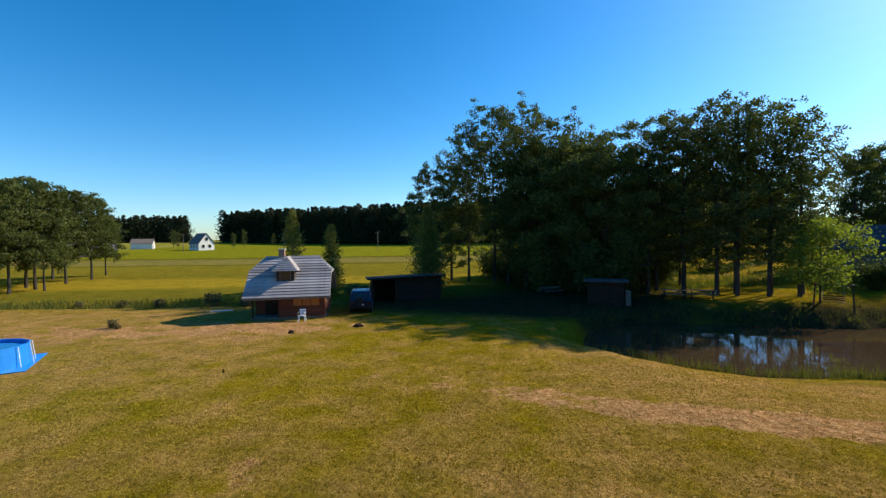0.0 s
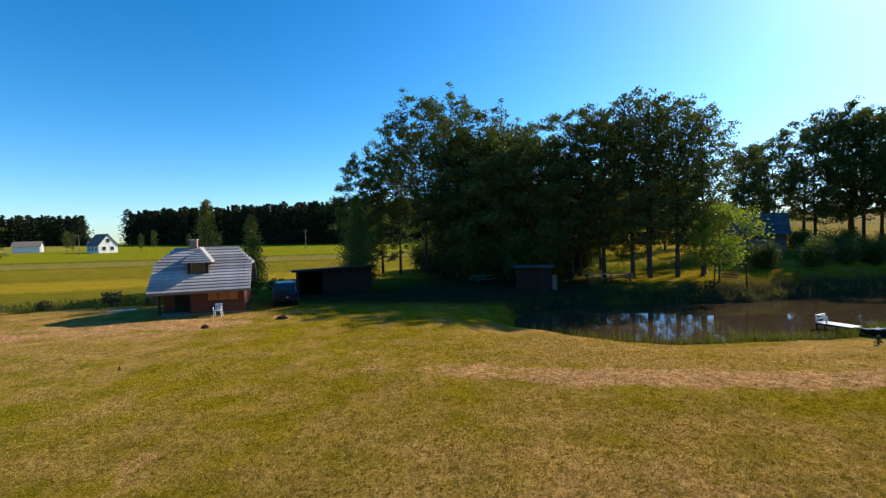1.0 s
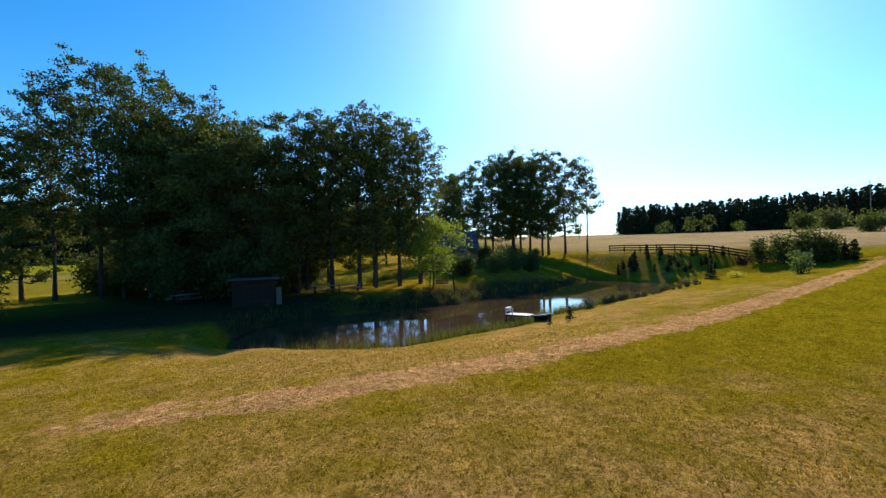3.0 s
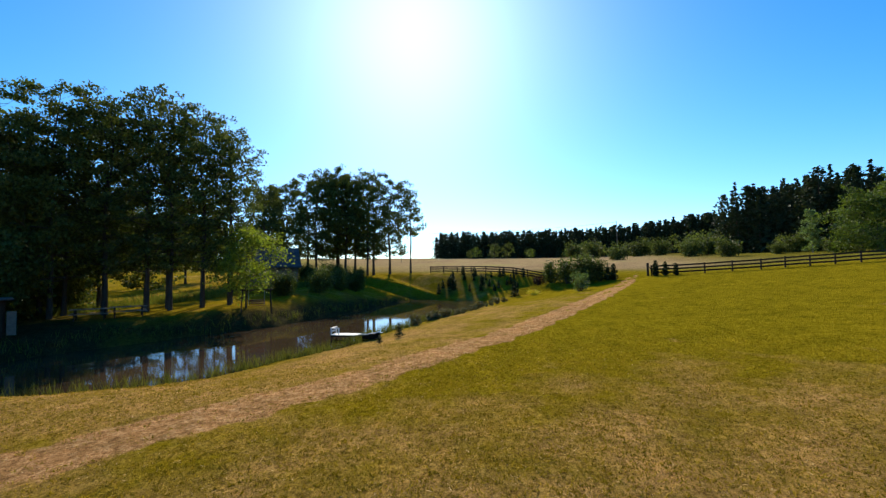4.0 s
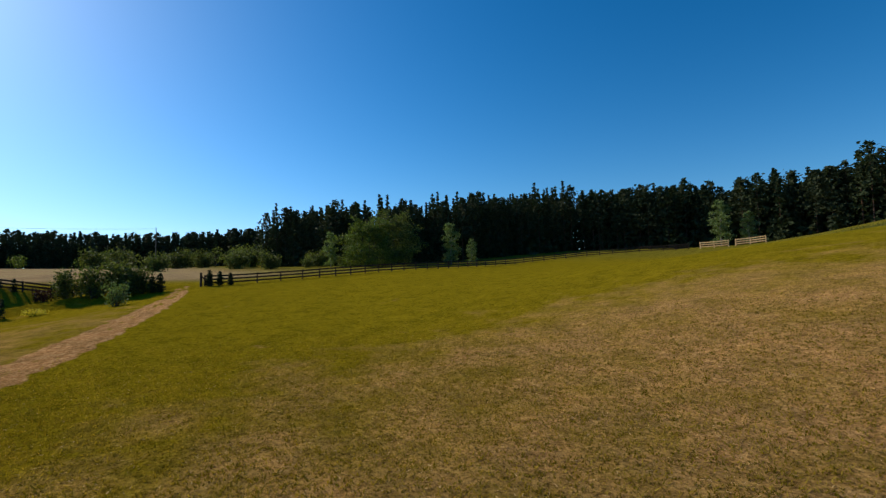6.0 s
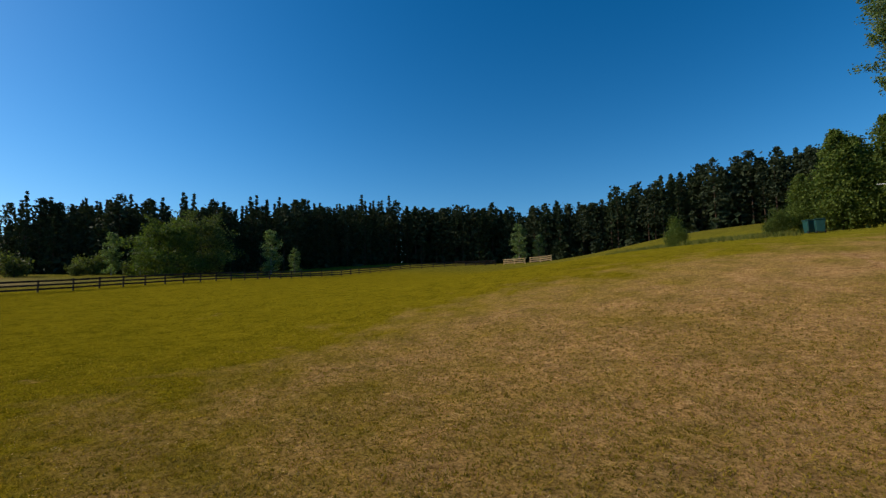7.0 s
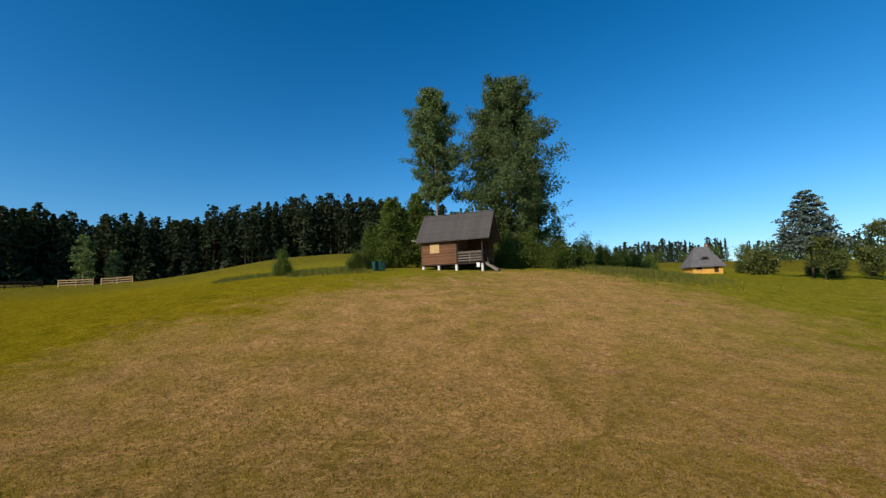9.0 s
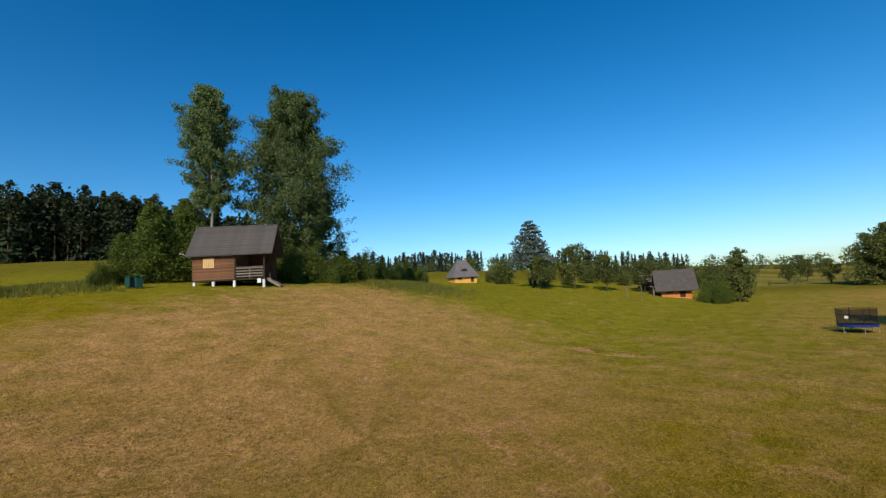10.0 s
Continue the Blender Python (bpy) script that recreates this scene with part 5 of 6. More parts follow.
part("roof", bm, M_TILE, cabin)
part("fascia_board", one_box(-OV, eave_y - 0.03, eave_z - 0.16, CL + OV, eave_y - 0.004, eave_z + 0.0, 0.006), M_GREYWOOD, cabin)
ch = part("chimney", one_box(1.55, ridge_y - 0.1, CR - 0.4, 2.0, ridge_y + 0.35, CR + 0.55, 0.015), M_BRICK, cabin, "short brick chimney")
part("cap", one_box(1.5, ridge_y - 0.15, CR + 0.555, 2.05, ridge_y + 0.4, CR + 0.62, 0.01), M_CONC, ch)
# dormer
dx0, dx1, dy0 = 1.75, 3.05, 0.62
dorm = part("dormer", one_box(dx0, dy0, 2.5, dx1, ridge_y, 3.75, 0.01), M_DARKWOOD, cabin, "dark wooden dormer")
part("window", one_box(dx0 + 0.3, dy0 - 0.03, 2.88, dx1 - 0.3, dy0 - 0.005, 3.55), M_GLASS, dorm)
for x in (dx0 + 0.22, dx1 - 0.3):
    part("window_frame", one_box(x, dy0 - 0.05, 2.82, x + 0.08, dy0 - 0.004, 3.62), M_GREYWOOD, dorm)
bm = bmesh.new()
mx_ = (dx0 + dx1) / 2
pk = CR + 0.04
vv = [bm.verts.new(p) for p in ((dx0 - 0.32, dy0 - 0.35, 3.62), (dx1 + 0.32, dy0 - 0.35, 3.62), (dx1 + 0.32, ridge_y - 0.25, 3.62), (dx0 - 0.32, ridge_y - 0.25, 3.62), (mx_, dy0 + 0.75, pk), (mx_, ridge_y + 0.02, pk))]
for f in ((0, 1, 4), (1, 2, 5, 4), (3, 0, 4, 5), (0, 3, 2, 1), (2, 3, 5)):
    bm.faces.new([vv[i] for i in f])
bmesh.ops.recalc_face_normals(bm, faces=bm.faces[:])
dr = part("dormer_roof", bm, M_TILE, cabin)
for k in range(1, 7):
    t = k / 7
    w_ = (dx1 - dx0 + 0.64) * (1 - t) / 2
    part("tile_course", one_box(mx_ - w_, -0.05, 0, mx_ + w_, 0.05, 0.03, 0, pose(0, dy0 - 0.35 + 1.1 * t, 3.62 + (pk - 3.62) * t + 0.015, 43)), M_TILE, dr)

# white plastic chair
chair = thing("plastic_chair", pose(-9.9, 32.0, on_land(-9.9, 32.0), 0, 0, 6), "white plastic garden chair before the red cabin", "chair")
part("seat", one_box(-0.23, -0.22, 0.40, 0.23, 0.22, 0.44, 0.02), M_PLASTIC, chair)
for sx_ in (-1, 1):
    part("leg", one_rod((0.25 * sx_, -0.25, 0), (0.2 * sx_, -0.19, 0.4), 0.03, 6), M_PLASTIC, chair)
    part("leg", one_rod((0.25 * sx_, 0.27, 0), (0.2 * sx_, 0.19, 0.4), 0.03, 6), M_PLASTIC, chair)
    part("armrest", one_box(0.21 * sx_ - 0.03, -0.22, 0.62, 0.21 * sx_ + 0.05 * sx_, 0.24, 0.65, 0.01), M_PLASTIC, chair)
    part("arm_post", one_rod((0.24 * sx_, -0.2, 0.4), (0.24 * sx_, -0.2, 0.63), 0.022, 6), M_PLASTIC, chair)
bm = bmesh.new()
for k in range(5):
    x = -0.18 + k * 0.09
    box(bm, x - 0.03, 0, 0.45, x + 0.03, 0.03, 0.86 - 0.5 * abs(x) ** 1.5, 0.008, pose(0, 0.21, 0, -10))
box(bm, -0.23, 0, 0.78, 0.23, 0.035, 0.86, 0.012, pose(0, 0.215, 0, -10))
part("backrest", bm, M_PLASTIC, chair)

# open dark shed
shed = thing("shed", pose(-5.9, 40.2, 0.0, 0, 0, 12), "low dark wooden shed with a sloping roof", "shed")
part("side_wall", one_box(0, 0, -0.1, 0.12, 3.4, 2.2), M_DARKWOOD, shed)
part("side_wall", one_box(6.4, 0, -0.1, 6.52, 3.4, 2.4), M_DARKWOOD, shed)
part("back_wall", one_box(0.13, 3.28, -0.1, 6.39, 3.4, 2.1), M_DARKWOOD, shed)
board_rows(shed, 2.2, 6.39, -0.05, 2.2, 0.1, 12, M_DARKWOOD)
for x in (2.1, 4.3):
    part("post", one_box(x, 0.02, -0.1, x + 0.12, 0.14, 2.25, 0.01), M_DARKWOOD, shed)
part("roof", one_box(-0.45, -0.5, 2.24, 6.9, 3.8, 2.33, 0.02, pose(0, 0, 0, -2, -1.2)), M_FELT, shed)
part("fascia_board", one_box(-0.46, -0.56, 2.2, 6.91, -0.52, 2.37, 0.006, pose(0, 0, 0, -2, -1.2)), M_DARKWOOD, shed)


# dark blue off-roader seen from behind
def car_body():
    bm = bmesh.new()
    prof = [(-2.0, 0.42), (-2.05, 0.95), (-1.98, 1.06), (-1.72, 1.66), (-1.5, 1.76), (0.2, 1.78), (0.62, 1.68), (1.05, 1.14), (1.95, 1.0), (2.1, 0.8), (2.1, 0.42)]
    prism(bm, prof, 1.7, pose(0, -0.85, 0))
    for v in bm.verts:
        if v.co.z > 1.2:
            v.co.y *= 0.84
    bmesh.ops.bevel(bm, geom=bm.edges[:], offset=0.035, segments=2, affect="EDGES")
    return bm


car = thing("car", pose(-6.3, 36.6, on_land(-6.3, 36.6), 0, 0, 98), "dark blue off-road car parked in the shade", "car")
part("body", car_body(), M_CARPAINT, car)
part("rear_window", one_box(-0.02, -0.6, -0.24, 0.012, 0.6, 0.24, 0.01, pose(-1.87, 0, 1.37, 0, 24)), M_GLASS, car)
part("windscreen", one_box(-0.012, -0.6, -0.3, 0.02, 0.6, 0.3, 0.01, pose(0.86, 0, 1.4, 0, -38)), M_GLASS, car)
for s in (-1, 1):
    part("side_window", one_box(-1.5, 0.74 * s, 1.2, -0.55, 0.78 * s, 1.58, 0.01), M_GLASS, car)
    part("side_window", one_box(-0.45, 0.74 * s, 1.2, 0.5, 0.78 * s, 1.58, 0.01), M_GLASS, car)
    part("tail_light", one_box(-2.07, 0.62 * s - 0.1, 0.78, -2.03, 0.62 * s + 0.1, 1.0, 0.01), M_RED_LEAF, car, "red tail light")
    part("roof_rail", one_rod((-1.5, 0.62 * s, 1.82), (0.1, 0.62 * s, 1.82), 0.025, 6), M_STEEL, car)
    for x in (-1.25, 1.3):
        wh = part("wheel", one_rod((x, 0.66 * s, 0.36), (x, 0.88 * s, 0.36), 0.36, 22), M_BLACK, car)
        part("rim", one_rod((x, 0.87 * s, 0.36), (x, 0.895 * s, 0.36), 0.2, 12), M_STEEL, wh)
part("bumper", one_box(-2.16, -0.82, 0.42, -2.06, 0.82, 0.62, 0.03), M_BLACK, car)
part("plate", one_box(-2.075, -0.25, 0.66, -2.055, 0.25, 0.76, 0.004), M_WHITE, car)
part("spare_wheel", one_rod((-2.06, 0.1, 1.0), (-2.2, 0.1, 1.0), 0.33, 22), M_BLACK, car)

# molehills
rng = np.random.default_rng(23)


def heap(x, y, w, h, seed):
    rg = np.random.default_rng(seed)
    bm = bmesh.new()
    bmesh.ops.create_icosphere(bm, subdivisions=3, radius=1)
    for v in bm.verts:
        k = 0.8 + 0.35 * noise.noise(v.co * 2.3 + Vector((seed, 0, 0)))
        v.co = Vector((v.co.x * w * k, v.co.y * w * 0.8 * k, max(-0.1, v.co.z * h * (k + 0.1 * rg.random()))))
    o = part("soil_heap", bm, M_SOIL)
    o.matrix_basis = pose(x, y, on_land(x, y))
    return tagged(o, "small dark heap of loose soil on the lawn", "soil heap", "soil heaps")


heap(-5.3, 29.4, 0.42, 0.26, 1)
heap(-9.3, 27.8, 0.27, 0.2, 2)

# white board lying by the cabin
wb_ = part("white_board", one_box(-0.9, -0.2, 0.0, 0.9, 0.2, 0.05, 0.01), M_WHITE)
wb_.matrix_basis = pose(-18.3, 37.2, on_land(-18.3, 37.2), 0, 0, 20)
tagged(wb_, "white board lying on the grass beside the cabin", "board")

# ---- round blue pool ----
PX, PY, PR = -21.9, 21.0, 1.85
pool = thing("paddling_pool", pose(PX, PY, on_land(PX, PY)), "round blue frame swimming pool filled with water", "pool")
bm = bmesh.new()
bmesh.ops.create_cone(bm, cap_ends=False, segments=40, radius1=PR * 1.03, radius2=PR, depth=0.98, matrix=pose(0, 0, 0.49))
bmesh.ops.solidify(bm, geom=bm.faces[:], thickness=0.03)
part("wall", bm, M_BLUE, pool)
me_ = None
bm = bmesh.new()
bmesh.ops.create_circle(bm, cap_ends=True, segments=40, radius=PR - 0.05, matrix=pose(0, 0, 0.82))
M_POOLW, nt, b = mat("pool_water", 0.05, 0, 0.5)
b.inputs["Base Color"].default_value = (0.03, 0.30, 0.66, 1)
part("water_surface", bm, M_POOLW, pool, "clear pool water")
for k in range(14):
    a = 2 * math.pi * k / 14
    a2 = 2 * math.pi * (k + 1) / 14
    part("rim_pipe", one_rod((PR * math.cos(a), PR * math.sin(a), 0.98), (PR * math.cos(a2), PR * math.sin(a2), 0.98), 0.04, 6), M_BLUE, pool)
    part("pole", one_rod((PR * 1.1 * math.cos(a), PR * 1.1 * math.sin(a), 0), (PR * 1.04 * math.cos(a), PR * 1.04 * math.sin(a), 0.98), 0.018, 6), M_PLASTIC, pool)
gs = part("ground_sheet", one_box(-1.95, -1.95, 0.0, 1.95, 1.95, 0.02, 0.0), M_BLUE)
gs.matrix_basis = pose(PX + 0.15, PY + 0.1, on_land(PX, PY) - 0.01, 0, 0, 30)
tagged(gs, "blue plastic ground sheet under the pool", "sheet")
pl_ = thing("pool_ladder", pose(PX + 0.85, PY - 1.75, on_land(PX, PY), 0, 0, 26), "white folding ladder over the pool's wall", "ladder")
for x in (-0.22, 0.22):
    part("rail", one_rod((x, -0.35, 0), (x, 0.0, 1.25), 0.025, 6), M_PLASTIC, pl_)
    part("rail", one_rod((x, 0.35, 0.3), (x, 0.0, 1.25), 0.025, 6), M_PLASTIC, pl_)
for k in range(4):
    part("rung", one_box(-0.22, -0.33 + 0.07 * k, 0.2 + 0.25 * k, 0.22, -0.25 + 0.07 * k, 0.23 + 0.25 * k, 0.005), M_PLASTIC, pl_)

# white water pipe lying in the meadow
sp_ = Soup()
pp_ = [(-52 + 1.1 * i, 40.0 + 0.08 * i * i * 0.4 - 0.3 * i, 0) for i in range(8)]
pp_ = [(x, y, on_land(x, y, 0.35)) for x, y, z in pp_]
sp_.tube(pp_, [0.06] * 8, 6)
wp = part("white_pipe", sp_.mesh("white_pipe", M_PLASTIC), None)
tagged(wp, "curved white plastic pipe over the ditch grass", "pipe")

# ---- pond dock and boat ----
dock = thing("dock", pose(26.2, 19.9, WATER, 0, 0, 12) @ Matrix.Scale(0.66, 4), "small white-painted wooden dock on the pond", "dock")
for i in range(12):
    part("plank", one_box(-0.65, 0.22 * i, 0.50, 0.65, 0.22 * i + 0.19, 0.545, 0.006), M_WHITE, dock)
for x in (-0.6, 0.6):
    part("beam", one_box(x - 0.05, 0, 0.36, x + 0.05, 2.62, 0.495), M_DARKWOOD, dock)
    for y in (1.1, 2.5):
        part("pile", one_rod((x, y, -1.3), (x, y, 0.50), 0.07, 8), M_DARKWOOD, dock)
for x, y in ((-0.6, 2.56), (0.6, 2.56), (-0.6, 1.8)):
    part("rail_post", one_box(x - 0.05, y - 0.05, 0.55, x + 0.05, y + 0.05, 1.12, 0.006), M_WHITE, dock)
part("handrail", one_box(-0.65, 2.46, 1.125, 0.65, 2.66, 1.2, 0.006), M_WHITE, dock)
part("handrail", one_box(-0.65, 2.53, 0.8, 0.65, 2.59, 0.94, 0.006), M_WHITE, dock)
part("handrail", one_box(-0.64, 1.75, 1.125, -0.55, 2.45, 1.2, 0.006), M_WHITE, dock)


def boat_hull():
    """A small rowing boat: ribs from stern to bow joined to an open shell."""
    bm = bmesh.new()
    rings = []
    for i in range(9):
        t = i / 8
        w = 0.62 * (1 - max(0, (t - 0.45) / 0.55) ** 2.2) + 0.02
        z0 = 0.05 + 0.22 * max(0, t - 0.6) ** 1.5
        zt = 0.42 + 0.18 * t ** 2
        prof = [(-w, zt), (-w * 0.86, (z0 + zt) / 2), (-w * 0.5, z0), (0, z0 - 0.03), (w * 0.5, z0), (w * 0.86, (z0 + zt) / 2), (w, zt)]
        rings.append([bm.verts.new((x, -1.3 + 2.6 * t, z)) for x, z in prof])
    for a, b_ in zip(rings, rings[1:]):
        for k in range(6):
            bm.faces.new((a[k], a[k + 1], b_[k + 1], b_[k]))
    bm.faces.new(rings[0])
    bmesh.ops.solidify(bm, geom=bm.faces[:], thickness=0.03)
    bmesh.ops.recalc_face_normals(bm, faces=bm.faces[:])
    return bm


boat = thing("rowing_boat", pose(25.9, 18.75, on_land(25.9, 18.75) + 0.03, 6, 0, 150) @ Matrix.Scale(0.72, 4), "small white rowing boat with black bottom ashore", "boat")
part("hull", boat_hull(), M_BLACK, boat, "black boat bottom")
part("deck", one_box(-0.5, 0.2, 0.5, 0.5, 1.1, 0.55, 0.02), M_WHITE, boat, "white foredeck")
for s in (-1, 1):
    part("gunwale", one_box(0.6 * s - 0.04, -1.3, 0.42, 0.6 * s + 0.04, 0.35, 0.5, 0.01), M_WHITE, boat)
part("bow_rail", one_rod((-0.58, 0.35, 0.48), (0, 1.3, 0.62), 0.05, 6), M_WHITE, boat)
part("bow_rail", one_rod((0.58, 0.35, 0.48), (0, 1.3, 0.62), 0.05, 6), M_WHITE, boat)
for y in (-0.8, -0.1):
    part("thwart", one_box(-0.56, y, 0.36, 0.56, y + 0.22, 0.4, 0.006), M_WHITE, boat)


# ---- rest place on the far bank ----
def picnic(x, y, turn):
    t = thing("picnic_table", pose(x, y, on_land(x, y), 0, 0, turn), "weathered wooden picnic table with fixed benches", "table", "picnic tables by the pond")
    for k in range(4):
        part("top_plank", one_box(-1.1, -0.36 + k * 0.185, 0.72, 1.1, -0.2 + k * 0.185, 0.76, 0.006), M_GREYWOOD, t)
    for s in (-1, 1):
        part("bench", one_box(-1.1, 0.62 * s - 0.13, 0.42, 1.1, 0.62 * s + 0.13, 0.46, 0.008), M_GREYWOOD, t)
    for x_ in (-0.8, 0.8):
        for s in (-1, 1):
            part("leg", one_rod((x_, 0.6 * s, 0), (x_, 0.16 * s, 0.72), 0.05, 6), M_DARKWOOD, t)
        part("cross_beam", one_box(x_ - 0.03, -0.75, 0.36, x_ + 0.03, 0.75, 0.415), M_DARKWOOD, t)
    return t


picnic(11.6, 43.6, 25)
picnic(21.3, 38.4, -35)
picnic(23.2, 37.4, -30)
sw = thing("garden_swing", pose(29.8, 32.0, on_land(29.8, 32.0), 0, 0, -43), "wooden garden swing bench in its frame", "swing")
for x in (-1.05, 1.05):
    for y in (-0.5, 0.5):
        part("leg", one_rod((x * 1.1, y, -0.2), (x, 0, 1.75), 0.05, 7), M_DARKWOOD, sw)
part("crossbar", one_rod((-1.25, 0, 1.78), (1.25, 0, 1.78), 0.055, 8), M_DARKWOOD, sw)
for k in range(3):
    part("seat_slat", one_box(-0.65, -0.22 + k * 0.14, 0.5, 0.65, -0.1 + k * 0.14, 0.53, 0.005), M_SIDING_RED, sw)
    part("back_slat", one_box(-0.65, 0.22, 0.6 + k * 0.14, 0.65, 0.25, 0.7 + k * 0.14, 0.005), M_SIDING_RED, sw)
for x in (-0.6, 0.6):
    part("chain", one_rod((x, 0, 0.52), (x, 0, 1.75), 0.012, 5), M_STEEL, sw)
# dark bar shed with a white open door
bar = thing("bar_shed", pose(12.9, 36.8, on_land(14, 36.8) - 0.05, 0, 0, -22), "dark wooden hut with a pale open door by the pond", "shed")
part("side_wall", one_box(0, 0, -0.2, 0.1, 2.2, 2.0), M_DARKWOOD, bar)
part("side_wall", one_box(2.9, 0.9, -0.2, 3.0, 2.2, 2.0), M_DARKWOOD, bar)
part("back_wall", one_box(0.11, 2.1, -0.2, 2.89, 2.2, 2.0), M_DARKWOOD, bar)
board_rows(bar, 0.11, 2.89, -0.15, 2.0, 0.04, 13, M_DARKWOOD)
part("roof", one_box(-0.3, -0.4, 2.02, 3.3, 2.6, 2.1, 0.02), M_FELT, bar)
part("door", one_box(0, -0.02, 0, 0.42, 0.02, 1.3, 0.01), M_GREYWOOD, bar, "pale open door", at=pose(3.04, 0.02, 0.1, 0, 0, -25))
# barn with faded blue roof behind the pond
barn = thing("barn", pose(43.6, 48.6, on_land(46.5, 47) - 0.1, 0, 0, -42), "old brown barn with faded blue sheet roof", "barn")
bm = bmesh.new()
part("wall", one_box(0, 0, -0.5, 7.0, 0.15, 2.9), M_DARKWOOD, barn)
board_rows(barn, 0.0, 7.0, -0.1, 2.85, -0.003, 12, M_GREYWOOD)
part("wall", one_box(0, 4.85, -0.5, 7.0, 5.0, 2.9), M_DARKWOOD, barn)
for x in (0.14, 7.0):
    bm = bmesh.new()
    prism(bm, [(0.16, -0.5), (4.84, -0.5), (4.84, 2.9), (2.5, 5.0), (0.16, 2.9)], 0.14, pose(x, 0, 0, 0, 0, 90))
    part("gable", bm, M_DARKWOOD, barn)
courses(barn, (-0.5, 2.6), (2.5, 5.15), 7.8, 5, M_TARP, 0.03, "roof_sheet", -0.4)
bm = bmesh.new()
prism(bm, [(-0.5, 2.45), (2.5, 5.0), (5.5, 2.45), (5.5, 2.55), (2.5, 5.12), (-0.5, 2.55)], 7.8, pose(7.4, 0, 0, 0, 0, 90))
part("roof", bm, M_TARP, barn)
part("door", one_box(3.9, -0.06, -0.3, 5.3, -0.036, 2.1, 0.01), M_GREYWOOD, barn)


# ---- fences ----
def fence(name, line, label, material, rails=3, height=1.15, gap=2.6):
    """Posts with plank rails that follow the ground along a line."""
    root = thing(name, pose(line[0][0], line[0][1], on_land(*line[0])), label, "fence")
    o = Vector((line[0][0], line[0][1], on_land(*line[0])))
    pts = []
    for (ax, ay), (bx, by) in zip(line, line[1:]):
        n = max(1, round(math.hypot(bx - ax, by - ay) / gap))
        pts += [(ax + (bx - ax) * i / n, ay + (by - ay) * i / n) for i in range(n)]
    pts.append(line[-1])
    post = None
    for p in pts:
        at = Matrix.Translation(Vector((p[0], p[1], on_land(*p))) - o)
        if post is None:
            ob = part("post", one_box(-0.07, -0.07, -0.4, 0.07, 0.07, height + 0.12, 0.012), material, root, at=at)
            post = ob.data
        else:
            part("post", post, material, root, at=at)
    for p, q in zip(pts, pts[1:]):
        a, b_ = (Vector((v[0], v[1], on_land(*v))) - o for v in (p, q))
        d = b_ - a
        m = Matrix.Translation(a) @ d.to_track_quat("X", "Z").to_matrix().to_4x4()
        for r in range(rails):
            z = height * (r + 0.75) / (rails - 0.1) - 0.06
            part("rail", one_box(0.02, -0.10, z, d.length - 0.02, -0.072, z + 0.18, 0.0), material, root, at=m)
    return root


fence("plank_fence", ((71.5, 34.5), (69.5, 24), (66.5, 14.5), (63.2, 6.8)), "dark brown three-rail plank fence behind the bank", M_DARKWOOD, 3, 1.0)
fence("plank_fence", ((61.2, 0.6), (62.7, -11), (65.5, -28), (69, -48), (70, -62), (66, -75), (58, -82.5), (49, -85.5)), "dark brown three-rail plank fence along the lawn", M_DARKWOOD)
fence("pale_fence", ((47, -86), (42, -86.4)), "pale new wooden fence before the pine wood", M_PALEWOOD, 3, 1.2)
fence("pale_fence", ((40.8, -86.5), (36, -86.8)), "pale new wooden fence before the pine wood", M_PALEWOOD, 3, 1.2)
gp = thing("gate_post_frame", pose(61.0, 1.0, on_land(61, 1)), "dark wooden gatepost beside the drive", "gate")
part("post", one_box(-0.12, -0.12, -0.4, 0.12, 0.12, 1.6, 0.02), M_DARKWOOD, gp)
part("brace", one_rod((0, -0.9, 0), (0, -0.1, 1.2), 0.06, 6), M_DARKWOOD, gp)

# ---- far houses ----
def house(name, x, y, turn, L, D, eave, ridge, wallm, roofm, label, hip=0.0, overhang=0.35, base=0.0):
    h = thing(name, pose(x, y, on_land(x, y) + base, 0, 0, turn), label, "house")
    part("wall", one_box(-L / 2, -D / 2, -0.6, L / 2, -D / 2 + 0.2, eave), wallm, h)
    part("wall", one_box(-L / 2, D / 2 - 0.2, -0.6, L / 2, D / 2, eave), wallm, h)
    for s in (-1, 1):
        bm = bmesh.new()
        z = eave + (ridge - eave) * 0.93
        prism(bm, [(-D / 2 + 0.21, -0.6), (D / 2 - 0.21, -0.6), (D / 2 - 0.21, eave)] + ([(0, z)] if hip < 0.1 else []) + [(-D / 2 + 0.21, eave)], 0.2, pose(s * (L / 2 - 0.1) + 0.1, 0, 0, 0, 0, 90))
        part("gable_wall", bm, wallm, h)
    bm = bmesh.new()
    o = overhang
    drop = (ridge - eave) / (D / 2) * o
    a = [bm.verts.new(p) for p in ((-L / 2 - o, -D / 2 - o, eave - drop), (L / 2 + o, -D / 2 - o, eave - drop), (L / 2 + o, D / 2 + o, eave - drop), (-L / 2 - o, D / 2 + o, eave - drop), (-L / 2 - o + hip, 0, ridge), (L / 2 + o - hip, 0, ridge))]
    for f in ((0, 1, 5, 4), (2, 3, 4, 5), (1, 2, 5), (3, 0, 4)):
        if hip < 0.1 and len(f) == 3:
            continue
        bm.faces.new([a[i] for i in f])
    bmesh.ops.recalc_face_normals(bm, faces=bm.faces[:])
    bmesh.ops.solidify(bm, geom=bm.faces[:], thickness=0.12)
    part("roof", bm, roofm, h)
    return h


